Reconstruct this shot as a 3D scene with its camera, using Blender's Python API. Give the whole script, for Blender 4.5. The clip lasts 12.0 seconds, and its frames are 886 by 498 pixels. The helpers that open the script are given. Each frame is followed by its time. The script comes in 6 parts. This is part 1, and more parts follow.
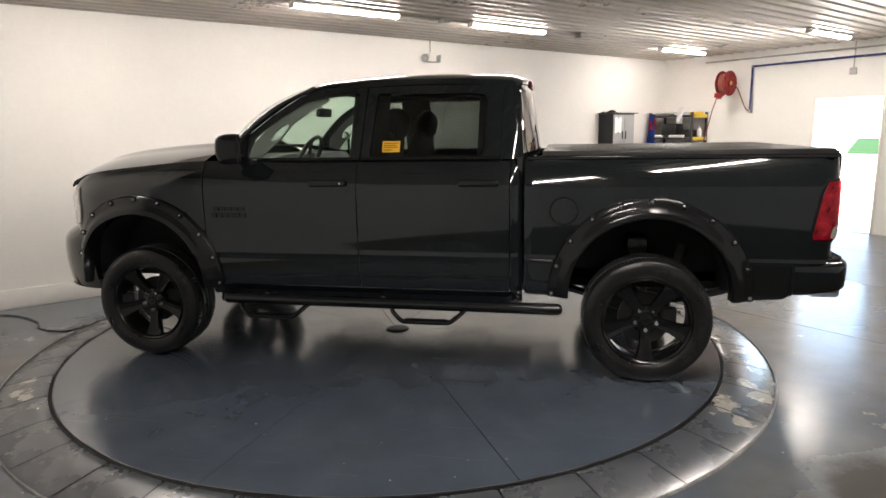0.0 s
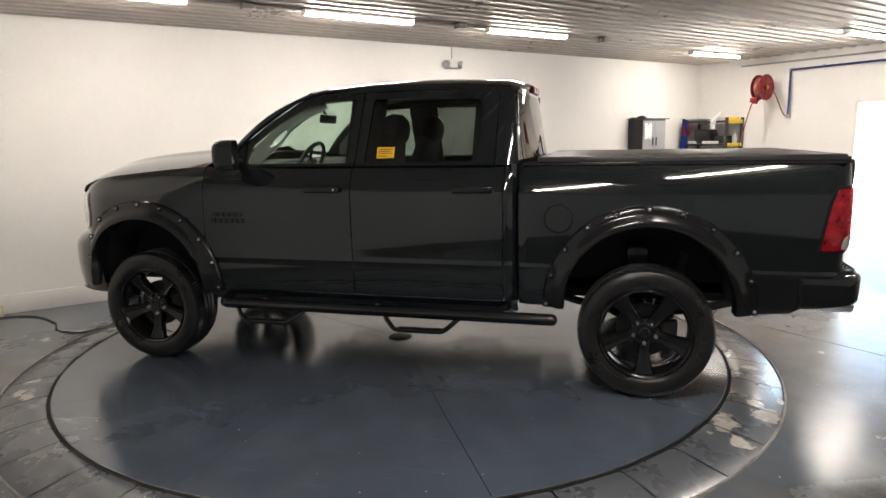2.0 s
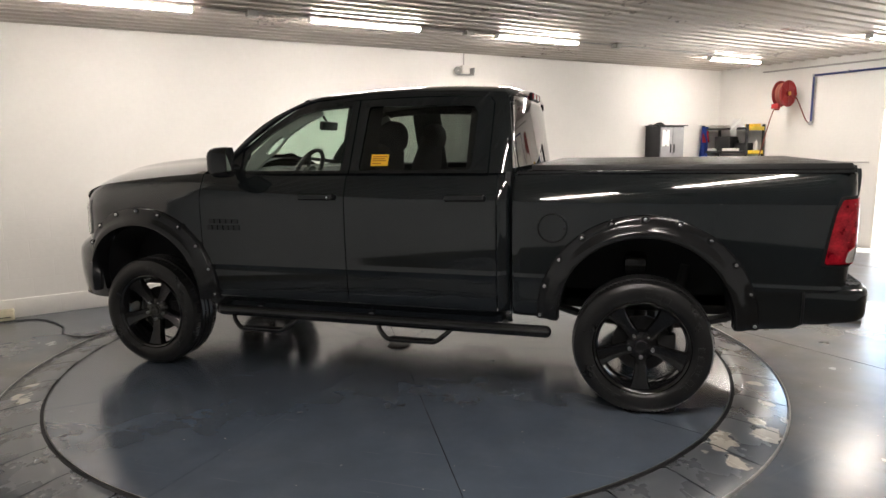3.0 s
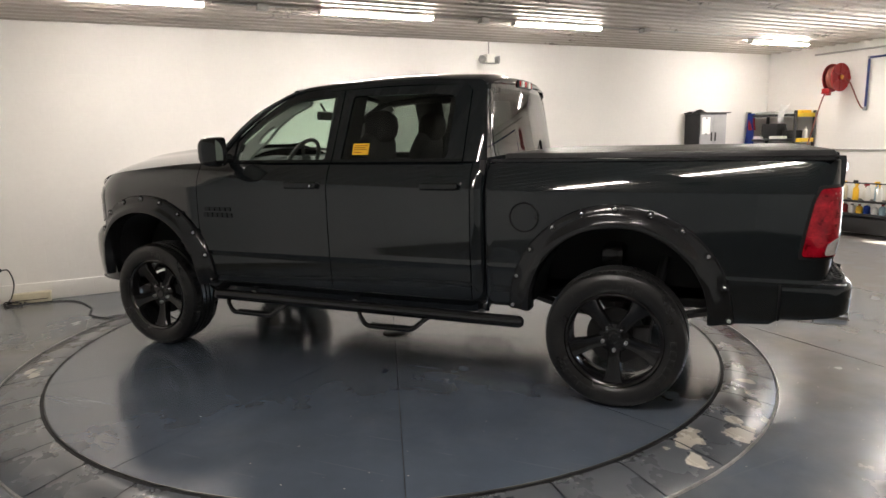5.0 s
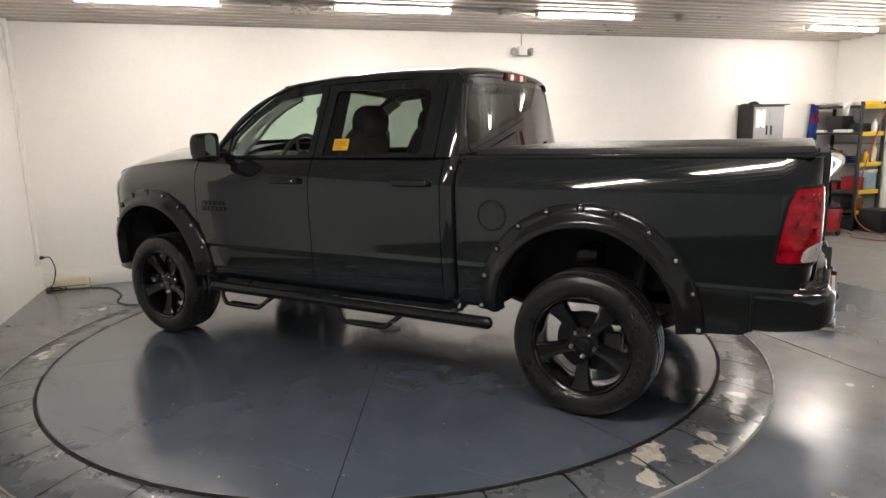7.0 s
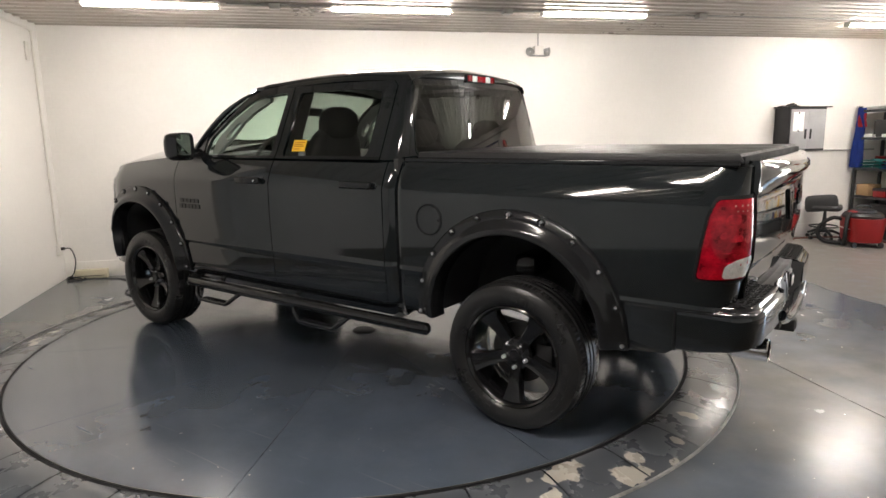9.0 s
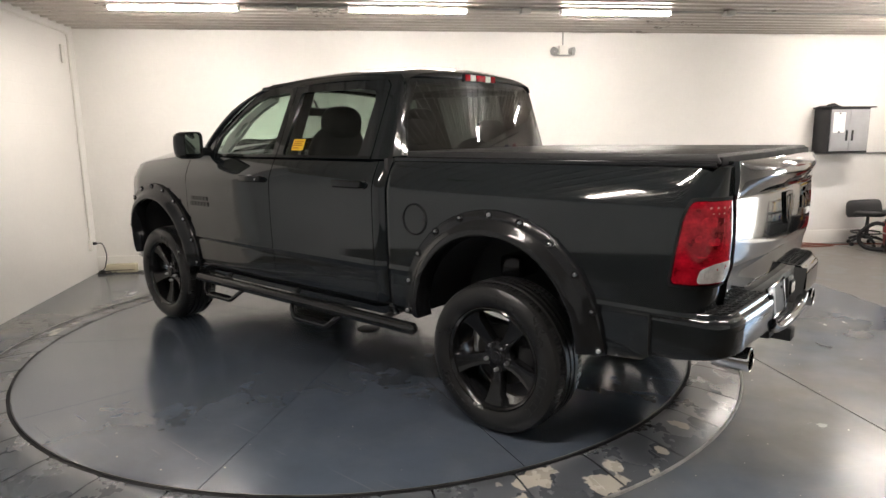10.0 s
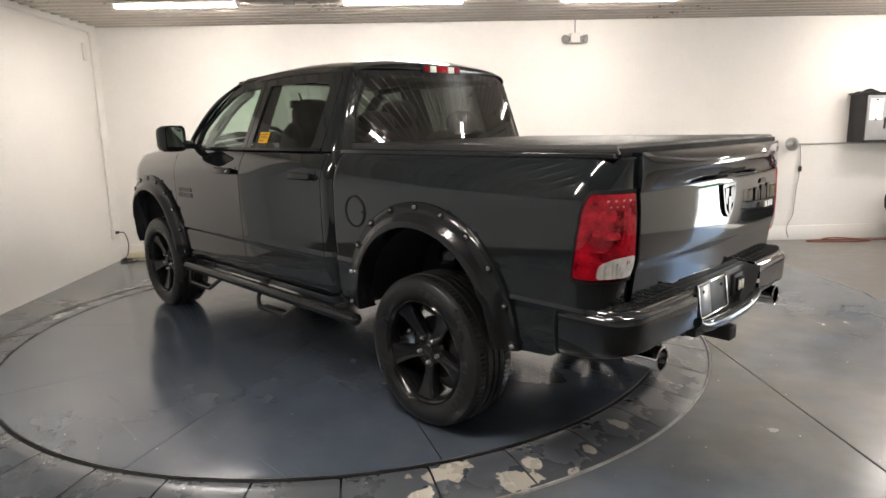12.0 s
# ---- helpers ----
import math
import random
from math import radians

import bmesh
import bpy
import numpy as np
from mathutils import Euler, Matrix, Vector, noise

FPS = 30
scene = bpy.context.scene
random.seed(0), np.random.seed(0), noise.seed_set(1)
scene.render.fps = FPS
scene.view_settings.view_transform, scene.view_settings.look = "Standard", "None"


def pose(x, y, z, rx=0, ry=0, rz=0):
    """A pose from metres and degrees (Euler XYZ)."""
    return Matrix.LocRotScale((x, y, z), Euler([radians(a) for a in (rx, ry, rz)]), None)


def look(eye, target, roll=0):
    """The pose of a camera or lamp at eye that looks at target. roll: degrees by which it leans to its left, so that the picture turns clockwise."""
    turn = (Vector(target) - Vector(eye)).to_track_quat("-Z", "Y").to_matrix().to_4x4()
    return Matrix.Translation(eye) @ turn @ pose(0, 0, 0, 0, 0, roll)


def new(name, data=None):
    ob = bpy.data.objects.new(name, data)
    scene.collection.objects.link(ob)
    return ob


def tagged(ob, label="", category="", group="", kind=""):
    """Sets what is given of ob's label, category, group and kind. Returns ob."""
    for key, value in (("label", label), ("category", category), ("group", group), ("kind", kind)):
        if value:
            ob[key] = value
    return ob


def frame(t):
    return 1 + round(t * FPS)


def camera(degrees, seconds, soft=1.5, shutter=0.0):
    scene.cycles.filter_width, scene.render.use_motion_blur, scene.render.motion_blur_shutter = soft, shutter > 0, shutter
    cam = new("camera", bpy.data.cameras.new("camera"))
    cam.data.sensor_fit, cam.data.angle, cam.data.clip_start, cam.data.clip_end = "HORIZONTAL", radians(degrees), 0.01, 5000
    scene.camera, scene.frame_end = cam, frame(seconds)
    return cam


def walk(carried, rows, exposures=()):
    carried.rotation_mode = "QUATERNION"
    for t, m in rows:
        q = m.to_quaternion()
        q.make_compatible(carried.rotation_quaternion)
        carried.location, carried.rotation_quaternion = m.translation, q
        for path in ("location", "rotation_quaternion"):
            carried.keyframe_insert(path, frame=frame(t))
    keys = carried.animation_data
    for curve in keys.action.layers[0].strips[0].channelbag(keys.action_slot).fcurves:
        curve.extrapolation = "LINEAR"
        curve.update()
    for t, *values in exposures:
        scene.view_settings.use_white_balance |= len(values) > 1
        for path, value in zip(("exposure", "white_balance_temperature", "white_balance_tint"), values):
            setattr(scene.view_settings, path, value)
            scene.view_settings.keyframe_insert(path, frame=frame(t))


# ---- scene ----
cam = camera(69.82, 12.0)
PATH = [
    (0, (1.241, -5.075, 1.646), (0.695, -2.178, 1.093), -0.93),
    (0.5, (1.268, -5.038, 1.646), (0.699, -2.143, 1.102), -0.96),
    (1, (1.381, -5.021, 1.647), (0.754, -2.138, 1.105), -0.44),
    (1.5, (1.480, -4.993, 1.644), (0.785, -2.124, 1.111), -0.75),
    (2, (1.548, -4.933, 1.632), (0.802, -2.074, 1.114), -1.06),
    (2.5, (1.627, -4.853, 1.639), (0.826, -2.003, 1.154), -0.91),
    (4.5, (2.133, -4.740, 1.614), (1.066, -1.985, 1.095), -1.57),
    (5, (2.266, -4.639, 1.613), (1.123, -1.915, 1.088), -1.34),
    (5.5, (2.405, -4.582, 1.618), (1.166, -1.903, 1.085), -0.73),
    (6, (2.576, -4.512, 1.617), (1.247, -1.876, 1.077), -0.82),
    (6.5, (2.702, -4.419, 1.606), (1.296, -1.826, 1.059), -1.35),
    (7, (2.815, -4.285, 1.608), (1.355, -1.722, 1.063), -1.47),
    (7.5, (2.980, -4.178, 1.612), (1.485, -1.635, 1.065), -1.20),
    (9.5, (3.544, -3.731, 1.611), (1.734, -1.399, 1.075), -0.92),
    (10, (3.673, -3.617, 1.596), (1.780, -1.351, 1.063), -0.81),
    (10.5, (3.751, -3.472, 1.589), (1.793, -1.264, 1.050), -0.95),
    (11, (3.849, -3.354, 1.606), (1.831, -1.202, 1.064), -1.68),
    (11.5, (4.030, -3.246, 1.601), (1.968, -1.137, 1.049), -1.73),
    (12, (4.178, -3.148, 1.589), (2.078, -1.083, 1.020), -1.30),
]
walk(cam, [(t, look(eye, target, roll)) for t, eye, target, roll in PATH],
     [(0, 3.12), (2.5, 3.12), (5.0, 3.18), (7.5, 3.30), (9.5, 3.37), (12, 3.36)])

# ---- light and exposure ----
scene.view_settings.exposure = 3.2
world = bpy.data.worlds.new("sky")
scene.world = world
world.use_nodes = True
_wn = world.node_tree.nodes
_sky = _wn.new("ShaderNodeTexSky")
_sky.sky_type = "NISHITA"
_sky.sun_disc = False
_sky.sun_elevation = radians(57)
_sky.sun_rotation = radians(91)
world.node_tree.links.new(_sky.outputs[0], _wn["Background"].inputs[0])
_wn["Background"].inputs[1].default_value = 0.14

# room axes: u along the far wall, v towards it
ROOM_TURN = 47.63
ROOM = pose(0, 0, 0, 0, 0, ROOM_TURN)
WALL_V, WALL_L, WALL_R, WALL_B = 3.15, -3.42, 8.15, -8.0
# extent of an unseen side bay, added for the truck's side to reflect
ADDED_BAY_L, ADDED_BAY_V = -4.3, 0.42
FLOOR_Z, CEIL_Z = -0.04, 2.875
HUB_X, HUB_Y = -0.10, -0.09
TUBE_POWER = 13.3

_sun = new("sun", bpy.data.lights.new("sun", "SUN"))
_sun.data.energy = 4.4
_sun.data.angle = radians(0.5)
_sun.data.color = (1.0, 0.95, 0.87)
_sun.matrix_world = ROOM @ look((17.0, -9.2, 20), (8.6, 0.4, 0))


# ---- materials ----
def material(name, color, rough=0.5, metal=0.0, vary=0.12, scale=6.0, fine=60.0, bump=0.02, rough_vary=0.1, coat=0.0, spec=0.5, coat_rough=0.04):
    """Base colour and gloss broken up at two scales, with a fine relief."""
    m = bpy.data.materials.new(name)
    m.use_nodes = True
    nt = m.node_tree
    n, l = nt.nodes, nt.links
    b = n["Principled BSDF"]
    tc = n.new("ShaderNodeTexCoord")
    big, small = n.new("ShaderNodeTexNoise"), n.new("ShaderNodeTexNoise")
    big.inputs["Scale"].default_value, big.inputs["Detail"].default_value = scale, 5
    small.inputs["Scale"].default_value, small.inputs["Detail"].default_value = fine, 3
    l.new(tc.outputs["Object"], big.inputs["Vector"])
    l.new(tc.outputs["Object"], small.inputs["Vector"])
    both = n.new("ShaderNodeMath")
    both.operation = "MULTIPLY_ADD"
    both.inputs[1].default_value = 0.35
    l.new(small.outputs[0], both.inputs[0])
    l.new(big.outputs[0], both.inputs[2])
    ramp = n.new("ShaderNodeMapRange")
    ramp.inputs[1].default_value, ramp.inputs[2].default_value = 0.4, 0.95
    ramp.inputs[3].default_value, ramp.inputs[4].default_value = 1 - vary, 1 + vary
    l.new(both.outputs[0], ramp.inputs[0])
    mul = n.new("ShaderNodeVectorMath")
    mul.operation = "SCALE"
    mul.inputs[0].default_value = color
    l.new(ramp.outputs[0], mul.inputs["Scale"])
    l.new(mul.outputs[0], b.inputs["Base Color"])
    rr = n.new("ShaderNodeMapRange")
    rr.inputs[1].default_value, rr.inputs[2].default_value = 0.4, 0.95
    rr.inputs[3].default_value, rr.inputs[4].default_value = max(0.02, rough - rough_vary), min(1, rough + rough_vary)
    l.new(both.outputs[0], rr.inputs[0])
    l.new(rr.outputs[0], b.inputs["Roughness"])
    b.inputs["Metallic"].default_value = metal
    b.inputs["Coat Weight"].default_value = coat
    b.inputs["Coat Roughness"].default_value = coat_rough
    b.inputs["Specular IOR Level"].default_value = spec
    if bump:
        bp = n.new("ShaderNodeBump")
        bp.inputs["Strength"].default_value, bp.inputs["Distance"].default_value = bump, 0.01
        l.new(small.outputs[0], bp.inputs["Height"])
        l.new(bp.outputs[0], b.inputs["Normal"])
    return m


def floor_paint(name, color, warm, worn, rough, gloss_var=0.08, spots=(), wear=0.45, dusty=0.35, flake=0.9, gloss=1.0, cloudy=0.0, relief=0.05, bare=None):
    """Painted concrete or steel: cloudy colour, scuffs, grit and uneven gloss."""
    m = bpy.data.materials.new(name)
    m.use_nodes = True
    nt = m.node_tree
    n, l = nt.nodes, nt.links
    b = n["Principled BSDF"]
    tc = n.new("ShaderNodeTexCoord")

    def noise_tex(scale, detail, rough_=0.55, stretch=None):
        t = n.new("ShaderNodeTexNoise")
        t.inputs["Scale"].default_value, t.inputs["Detail"].default_value, t.inputs["Roughness"].default_value = scale, detail, rough_
        if stretch:
            mp = n.new("ShaderNodeMapping")
            mp.inputs["Scale"].default_value = stretch
            mp.inputs["Rotation"].default_value = (0, 0, 0.5)
            l.new(tc.outputs["Object"], mp.inputs[0])
            l.new(mp.outputs[0], t.inputs["Vector"])
        else:
            l.new(tc.outputs["Object"], t.inputs["Vector"])
        return t

    def remap(src, a, b_, c, d):
        r = n.new("ShaderNodeMapRange")
        for i, v in zip((1, 2, 3, 4), (a, b_, c, d)):
            r.inputs[i].default_value = v
        l.new(src, r.inputs[0])
        return r.outputs[0]

    cloud, mottle, grit = noise_tex(0.55, 5), noise_tex(3.2, 7), noise_tex(55, 4)
    lines = []
    for turn, size in ((0.4, 1.3), (1.9, 1.7), (2.7, 1.1)):
        t = noise_tex(size, 3, 0.5, (0.7, 16.0, 1.0))
        t.inputs["Distortion"].default_value = 0.6
        t.inputs["Vector"].links[0].from_node.inputs["Rotation"].default_value = (0, 0, turn)
        lines.append(remap(t.outputs[0], 0.70, 0.76, 0.0, 1.0))
    mx1, mx2 = n.new("ShaderNodeMath"), n.new("ShaderNodeMath")
    mx1.operation = mx2.operation = "MAXIMUM"
    l.new(lines[0], mx1.inputs[0])
    l.new(lines[1], mx1.inputs[1])
    l.new(mx1.outputs[0], mx2.inputs[0])
    l.new(lines[2], mx2.inputs[1])
    dots = remap(grit.outputs[0], 0.74, 0.80, 0.0, 0.5)
    scuff = n.new("ShaderNodeMath")
    scuff.operation = "MAXIMUM"
    l.new(mx2.outputs[0], scuff.inputs[0])
    l.new(dots, scuff.inputs[1])
    f2 = remap(mottle.outputs[0], 0.3, 0.7, 0.90 - 0.09 * cloudy, 1.10 + 0.09 * cloudy)
    tone = n.new("ShaderNodeMix")
    tone.data_type = "RGBA"
    tone.inputs[6].default_value = (*color, 1)
    tone.inputs[7].default_value = (*warm, 1)
    l.new(remap(cloud.outputs[0], 0.30 + 0.10 * cloudy, 0.72 - 0.12 * cloudy, 0.0, 1.0), tone.inputs[0])
    sc = n.new("ShaderNodeVectorMath")
    sc.operation = "SCALE"
    l.new(tone.outputs[2], sc.inputs[0])
    l.new(f2, sc.inputs["Scale"])
    mix = n.new("ShaderNodeMix")
    mix.data_type = "RGBA"
    mix.inputs[7].default_value = (*worn, 1)
    l.new(remap(scuff.outputs[0], 0.0, 1.0, 0.0, wear), mix.inputs[0])
    l.new(sc.outputs[0], mix.inputs[6])
    mix2 = n.new("ShaderNodeMix")
    mix2.data_type = "RGBA"
    mix2.inputs[7].default_value = (0.50, 0.465, 0.40, 1)
    # settled dust in clouds, and a few pale flecks
    dust = noise_tex(1.7, 9, 0.66)
    fleck = noise_tex(26, 1)
    veil = remap(dust.outputs[0], 0.50, 0.80, 0.0, dusty)
    mix_d, mix_f = n.new("ShaderNodeMix"), n.new("ShaderNodeMix")
    mix_d.data_type = mix_f.data_type = "RGBA"
    mix_d.inputs[7].default_value = (0.26, 0.26, 0.25, 1)
    mix_f.inputs[7].default_value = (0.55, 0.54, 0.50, 1)
    l.new(veil, mix_d.inputs[0])
    l.new(mix.outputs[2], mix_d.inputs[6])
    l.new(remap(fleck.outputs[0], 0.775, 0.80, 0.0, 0.8), mix_f.inputs[0])
    l.new(mix_d.outputs[2], mix_f.inputs[6])
    l.new(mix_f.outputs[2], mix2.inputs[6])
    mix2.inputs[0].default_value = 0.0
    if spots:
        # flaked paint: ragged islands round a few worn spots
        geo = n.new("ShaderNodeNewGeometry")
        rag = n.new("ShaderNodeTexNoise")
        rag.inputs["Scale"].default_value, rag.inputs["Detail"].default_value = 7.0, 6
        l.new(geo.outputs["Position"], rag.inputs["Vector"])
        total = None
        for x, y, r in spots:
            dist = n.new("ShaderNodeVectorMath")
            dist.operation = "DISTANCE"
            dist.inputs[1].default_value = (x, y, -0.02)
            l.new(geo.outputs["Position"], dist.inputs[0])
            near = remap(dist.outputs["Value"], 0.0, r, 0.42, 0.0)
            if total is None:
                total = near
            else:
                mx = n.new("ShaderNodeMath")
                mx.operation = "MAXIMUM"
                l.new(total, mx.inputs[0])
                l.new(near, mx.inputs[1])
                total = mx.outputs[0]
        add = n.new("ShaderNodeMath")
        l.new(total, add.inputs[0])
        l.new(rag.outputs[0], add.inputs[1])
        l.new(remap(add.outputs[0], 0.775, 0.787 + 0.1 * (1 - flake), 0.0, flake), mix2.inputs[0])
    base_out = mix2.outputs[2]
    if bare:
        # the paint runs out in a ragged line; beyond it the slab is bare
        line, tint, edge, pale = bare
        sep = n.new("ShaderNodeSeparateXYZ")
        l.new(tc.outputs["Object"], sep.inputs[0])
        rag_b = noise_tex(1.6, 7, 0.62)
        far = n.new("ShaderNodeMath")
        far.operation = "MULTIPLY_ADD"
        far.inputs[1].default_value = 1.1
        l.new(rag_b.outputs[0], far.inputs[0])
        l.new(sep.outputs["Y"], far.inputs[2])
        mask = remap(far.outputs[0], line + 0.62, line + 0.40, 0.0, 1.0)
        mix_b = n.new("ShaderNodeMix")
        mix_b.data_type = "RGBA"
        mix_b.inputs[7].default_value = (*tint, 1)
        slab = n.new("ShaderNodeVectorMath")
        slab.operation = "SCALE"
        slab.inputs[0].default_value = tint
        l.new(remap(mottle.outputs[0], 0.3, 0.7, 0.78, 1.25), slab.inputs["Scale"])
        l.new(slab.outputs[0], mix_b.inputs[7])
        l.new(mask, mix_b.inputs[0])
        l.new(base_out, mix_b.inputs[6])
        # beyond a straight edge the paint is scrubbed thin and dusty
        rub = n.new("ShaderNodeMath")
        rub.operation = "MULTIPLY_ADD"
        rub.inputs[1].default_value = 0.28
        l.new(rag_b.outputs[0], rub.inputs[0])
        l.new(sep.outputs["X"], rub.inputs[2])
        thin = remap(rub.outputs[0], edge + 0.09, edge + 0.19, 0.0, 0.72)
        left = remap(mottle.outputs[0], 0.52, 0.60, 1.0, 0.45)
        part_thin = n.new("ShaderNodeMath")
        part_thin.operation = "MULTIPLY"
        l.new(thin, part_thin.inputs[0])
        l.new(left, part_thin.inputs[1])
        mix_t = n.new("ShaderNodeMix")
        mix_t.data_type = "RGBA"
        mix_t.inputs[7].default_value = (*pale, 1)
        l.new(part_thin.outputs[0], mix_t.inputs[0])
        l.new(mix_b.outputs[2], mix_t.inputs[6])
        base_out = mix_t.outputs[2]
        both = n.new("ShaderNodeMath")
        both.operation = "MAXIMUM"
        l.new(mask, both.inputs[0])
        l.new(remap(part_thin.outputs[0], 0.0, 0.72, 0.0, 0.5), both.inputs[1])
        mask = both.outputs[0]
        l.new(remap(mask, 0.0, 1.0, gloss, 0.18), b.inputs["Specular IOR Level"])
        l.new(remap(mask, 0.0, 1.0, 0.35 * gloss, 0.0), b.inputs["Coat Weight"])
        bare_rough = remap(mask, 0.0, 1.0, 0.0, 0.3)
    else:
        b.inputs["Specular IOR Level"].default_value = gloss
        b.inputs["Coat Weight"].default_value = 0.35 * gloss
    l.new(base_out, b.inputs["Base Color"])
    b.inputs["Coat Roughness"].default_value = rough * 0.9
    r1 = remap(mottle.outputs[0], 0.3, 0.7, rough - gloss_var / 2, rough + gloss_var / 2)
    r2 = remap(scuff.outputs[0], 0.0, 1.0, 0.0, 0.25 * wear)
    ad = n.new("ShaderNodeMath")
    l.new(r1, ad.inputs[0])
    l.new(r2, ad.inputs[1])
    ad2 = n.new("ShaderNodeMath")
    l.new(ad.outputs[0], ad2.inputs[0])
    l.new(remap(dust.outputs[0], 0.50, 0.80, 0.0, 0.34 * dusty), ad2.inputs[1])
    if bare:
        ad3 = n.new("ShaderNodeMath")
        l.new(ad2.outputs[0], ad3.inputs[0])
        l.new(bare_rough, ad3.inputs[1])
        ad2 = ad3
    l.new(ad2.outputs[0], b.inputs["Roughness"])
    bp = n.new("ShaderNodeBump")
    bp.inputs["Strength"].default_value, bp.inputs["Distance"].default_value = relief, 0.004
    l.new(mottle.outputs[0], bp.inputs["Height"])
    l.new(bp.outputs[0], b.inputs["Normal"])
    return m


def glass(name, tint, gloss_rough=0.0, shine=0.06):
    """A thin pane: tinted see-through with a Fresnel gloss."""
    m = bpy.data.materials.new(name)
    m.use_nodes = True
    nt = m.node_tree
    n, l = nt.nodes, nt.links
    n.remove(n["Principled BSDF"])
    t, g, mix, lw = n.new("ShaderNodeBsdfTransparent"), n.new("ShaderNodeBsdfGlossy"), n.new("ShaderNodeMixShader"), n.new("ShaderNodeLayerWeight")
    t.inputs[0].default_value = (*tint, 1)
    g.inputs["Roughness"].default_value = gloss_rough
    lw.inputs[0].default_value = 0.5
    po, fr = n.new("ShaderNodeMath"), n.new("ShaderNodeMath")
    po.operation, fr.operation = "POWER", "MULTIPLY_ADD"
    po.inputs[1].default_value, fr.inputs[1].default_value, fr.inputs[2].default_value = 5.0, 0.92, shine
    l.new(lw.outputs["Facing"], po.inputs[0])
    l.new(po.outputs[0], fr.inputs[0])
    l.new(fr.outputs[0], mix.inputs[0])
    l.new(t.outputs[0], mix.inputs[1])
    l.new(g.outputs[0], mix.inputs[2])
    l.new(mix.outputs[0], n["Material Output"].inputs[0])
    return m


def emitter(name, color, power):
    m = bpy.data.materials.new(name)
    m.use_nodes = True
    b = m.node_tree.nodes["Principled BSDF"]
    b.inputs["Base Color"].default_value = (*[min(1, c) for c in color], 1)
    b.inputs["Emission Color"].default_value = (*color, 1)
    b.inputs["Emission Strength"].default_value = power
    return m


M = {}
M["paint"] = material("black_paint", (0.0076, 0.0100, 0.0118), 0.055, vary=0.2, bump=0.0, rough_vary=0.012, coat=0.6, coat_rough=0.045)
M["satin"] = material("satin_black", (0.0095, 0.0100, 0.0110), 0.15, vary=0.15, bump=0.0, rough_vary=0.03)
M["plastic"] = material("black_plastic", (0.014, 0.0142, 0.015), 0.42, vary=0.2, bump=0.03)
# dull black: shade of gaps put into colour, also a few black housings
M["gap_part_black"] = material("black_gaps_and_parts", (0.009, 0.009, 0.010), 0.6, vary=0.2, spec=0.2)
M["rubber"] = material("tyre_rubber", (0.0140, 0.0140, 0.0142), 0.30, vary=0.25, scale=9, bump=0.10, rough_vary=0.05, spec=0.45)
M["rim"] = material("gloss_black_rim", (0.0075, 0.0078, 0.0085), 0.13, vary=0.2, bump=0.0, rough_vary=0.05)
M["chrome"] = material("chrome", (0.75, 0.75, 0.76), 0.08, 1.0, vary=0.05, bump=0.0, rough_vary=0.04)
M["steel"] = material("dull_steel", (0.42, 0.42, 0.42), 0.35, 1.0, vary=0.2)
M["under"] = material("underbody", (0.020, 0.020, 0.021), 0.6, vary=0.4)
M["liner"] = material("arch_liner", (0.024, 0.025, 0.027), 0.8, vary=0.35, spec=0.45)
M["vinyl"] = material("tonneau_vinyl", (0.013, 0.013, 0.0135), 0.42, vary=0.2, fine=300, bump=0.15)
M["glass"] = glass("green_glass", (0.68, 0.80, 0.72))
M["privacy"] = glass("privacy_glass", (0.29, 0.32, 0.30))
M["redlens"] = material("red_lens", (0.30, 0.003, 0.008), 0.07, vary=0.75, scale=11, fine=40, bump=0.0, rough_vary=0.03)
M["rearglass"] = glass("dark_rear_glass", (0.10, 0.115, 0.105), shine=0.095)
M["redglass"] = glass("red_glass", (0.80, 0.004, 0.040))
M["reflector"] = material("lamp_reflector", (0.60, 0.60, 0.60), 0.32, 0.55, vary=0.8, scale=14, fine=70, bump=0.3)
M["bowl"] = material("lamp_bowl", (0.72, 0.72, 0.72), 0.4, 0.0, vary=0.5, scale=30)
M["brass"] = material("brass", (0.65, 0.42, 0.10), 0.3, 1.0, vary=0.2)
M["wornsteel"] = material("worn_steel", (0.16, 0.16, 0.155), 0.45, 0.7, vary=0.6, scale=5)
M["ink"] = material("brown_ink", (0.40, 0.14, 0.01), 0.6, vary=0.1)
# pale pink for highlights painted onto the tail lamp lens
M["glint"] = material("painted_lens_glint", (0.75, 0.36, 0.36), 0.15, vary=0.3, scale=60)
M["brakeiron"] = material("brake_iron", (0.030, 0.030, 0.030), 0.45, 0.6, vary=0.3)
M["nut"] = material("bright_nut", (0.55, 0.55, 0.56), 0.28, 1.0, vary=0.05, bump=0.0)
M["clearlens"] = material("clear_lens", (0.7, 0.68, 0.66), 0.1, vary=0.2, scale=30, coat=1.0)
M["cloth"] = material("seat_cloth", (0.012, 0.012, 0.0125), 0.85, vary=0.2, fine=250, bump=0.1)
M["greytrim"] = material("grey_trim", (0.32, 0.32, 0.31), 0.6, vary=0.1)
M["darktrim"] = material("dark_trim", (0.012, 0.012, 0.0125), 0.5, vary=0.1)
M["white"] = material("white_plastic", (0.75, 0.74, 0.7), 0.4, vary=0.06)
M["yellow"] = material("yellow_card", (0.85, 0.5, 0.03), 0.5, vary=0.05)
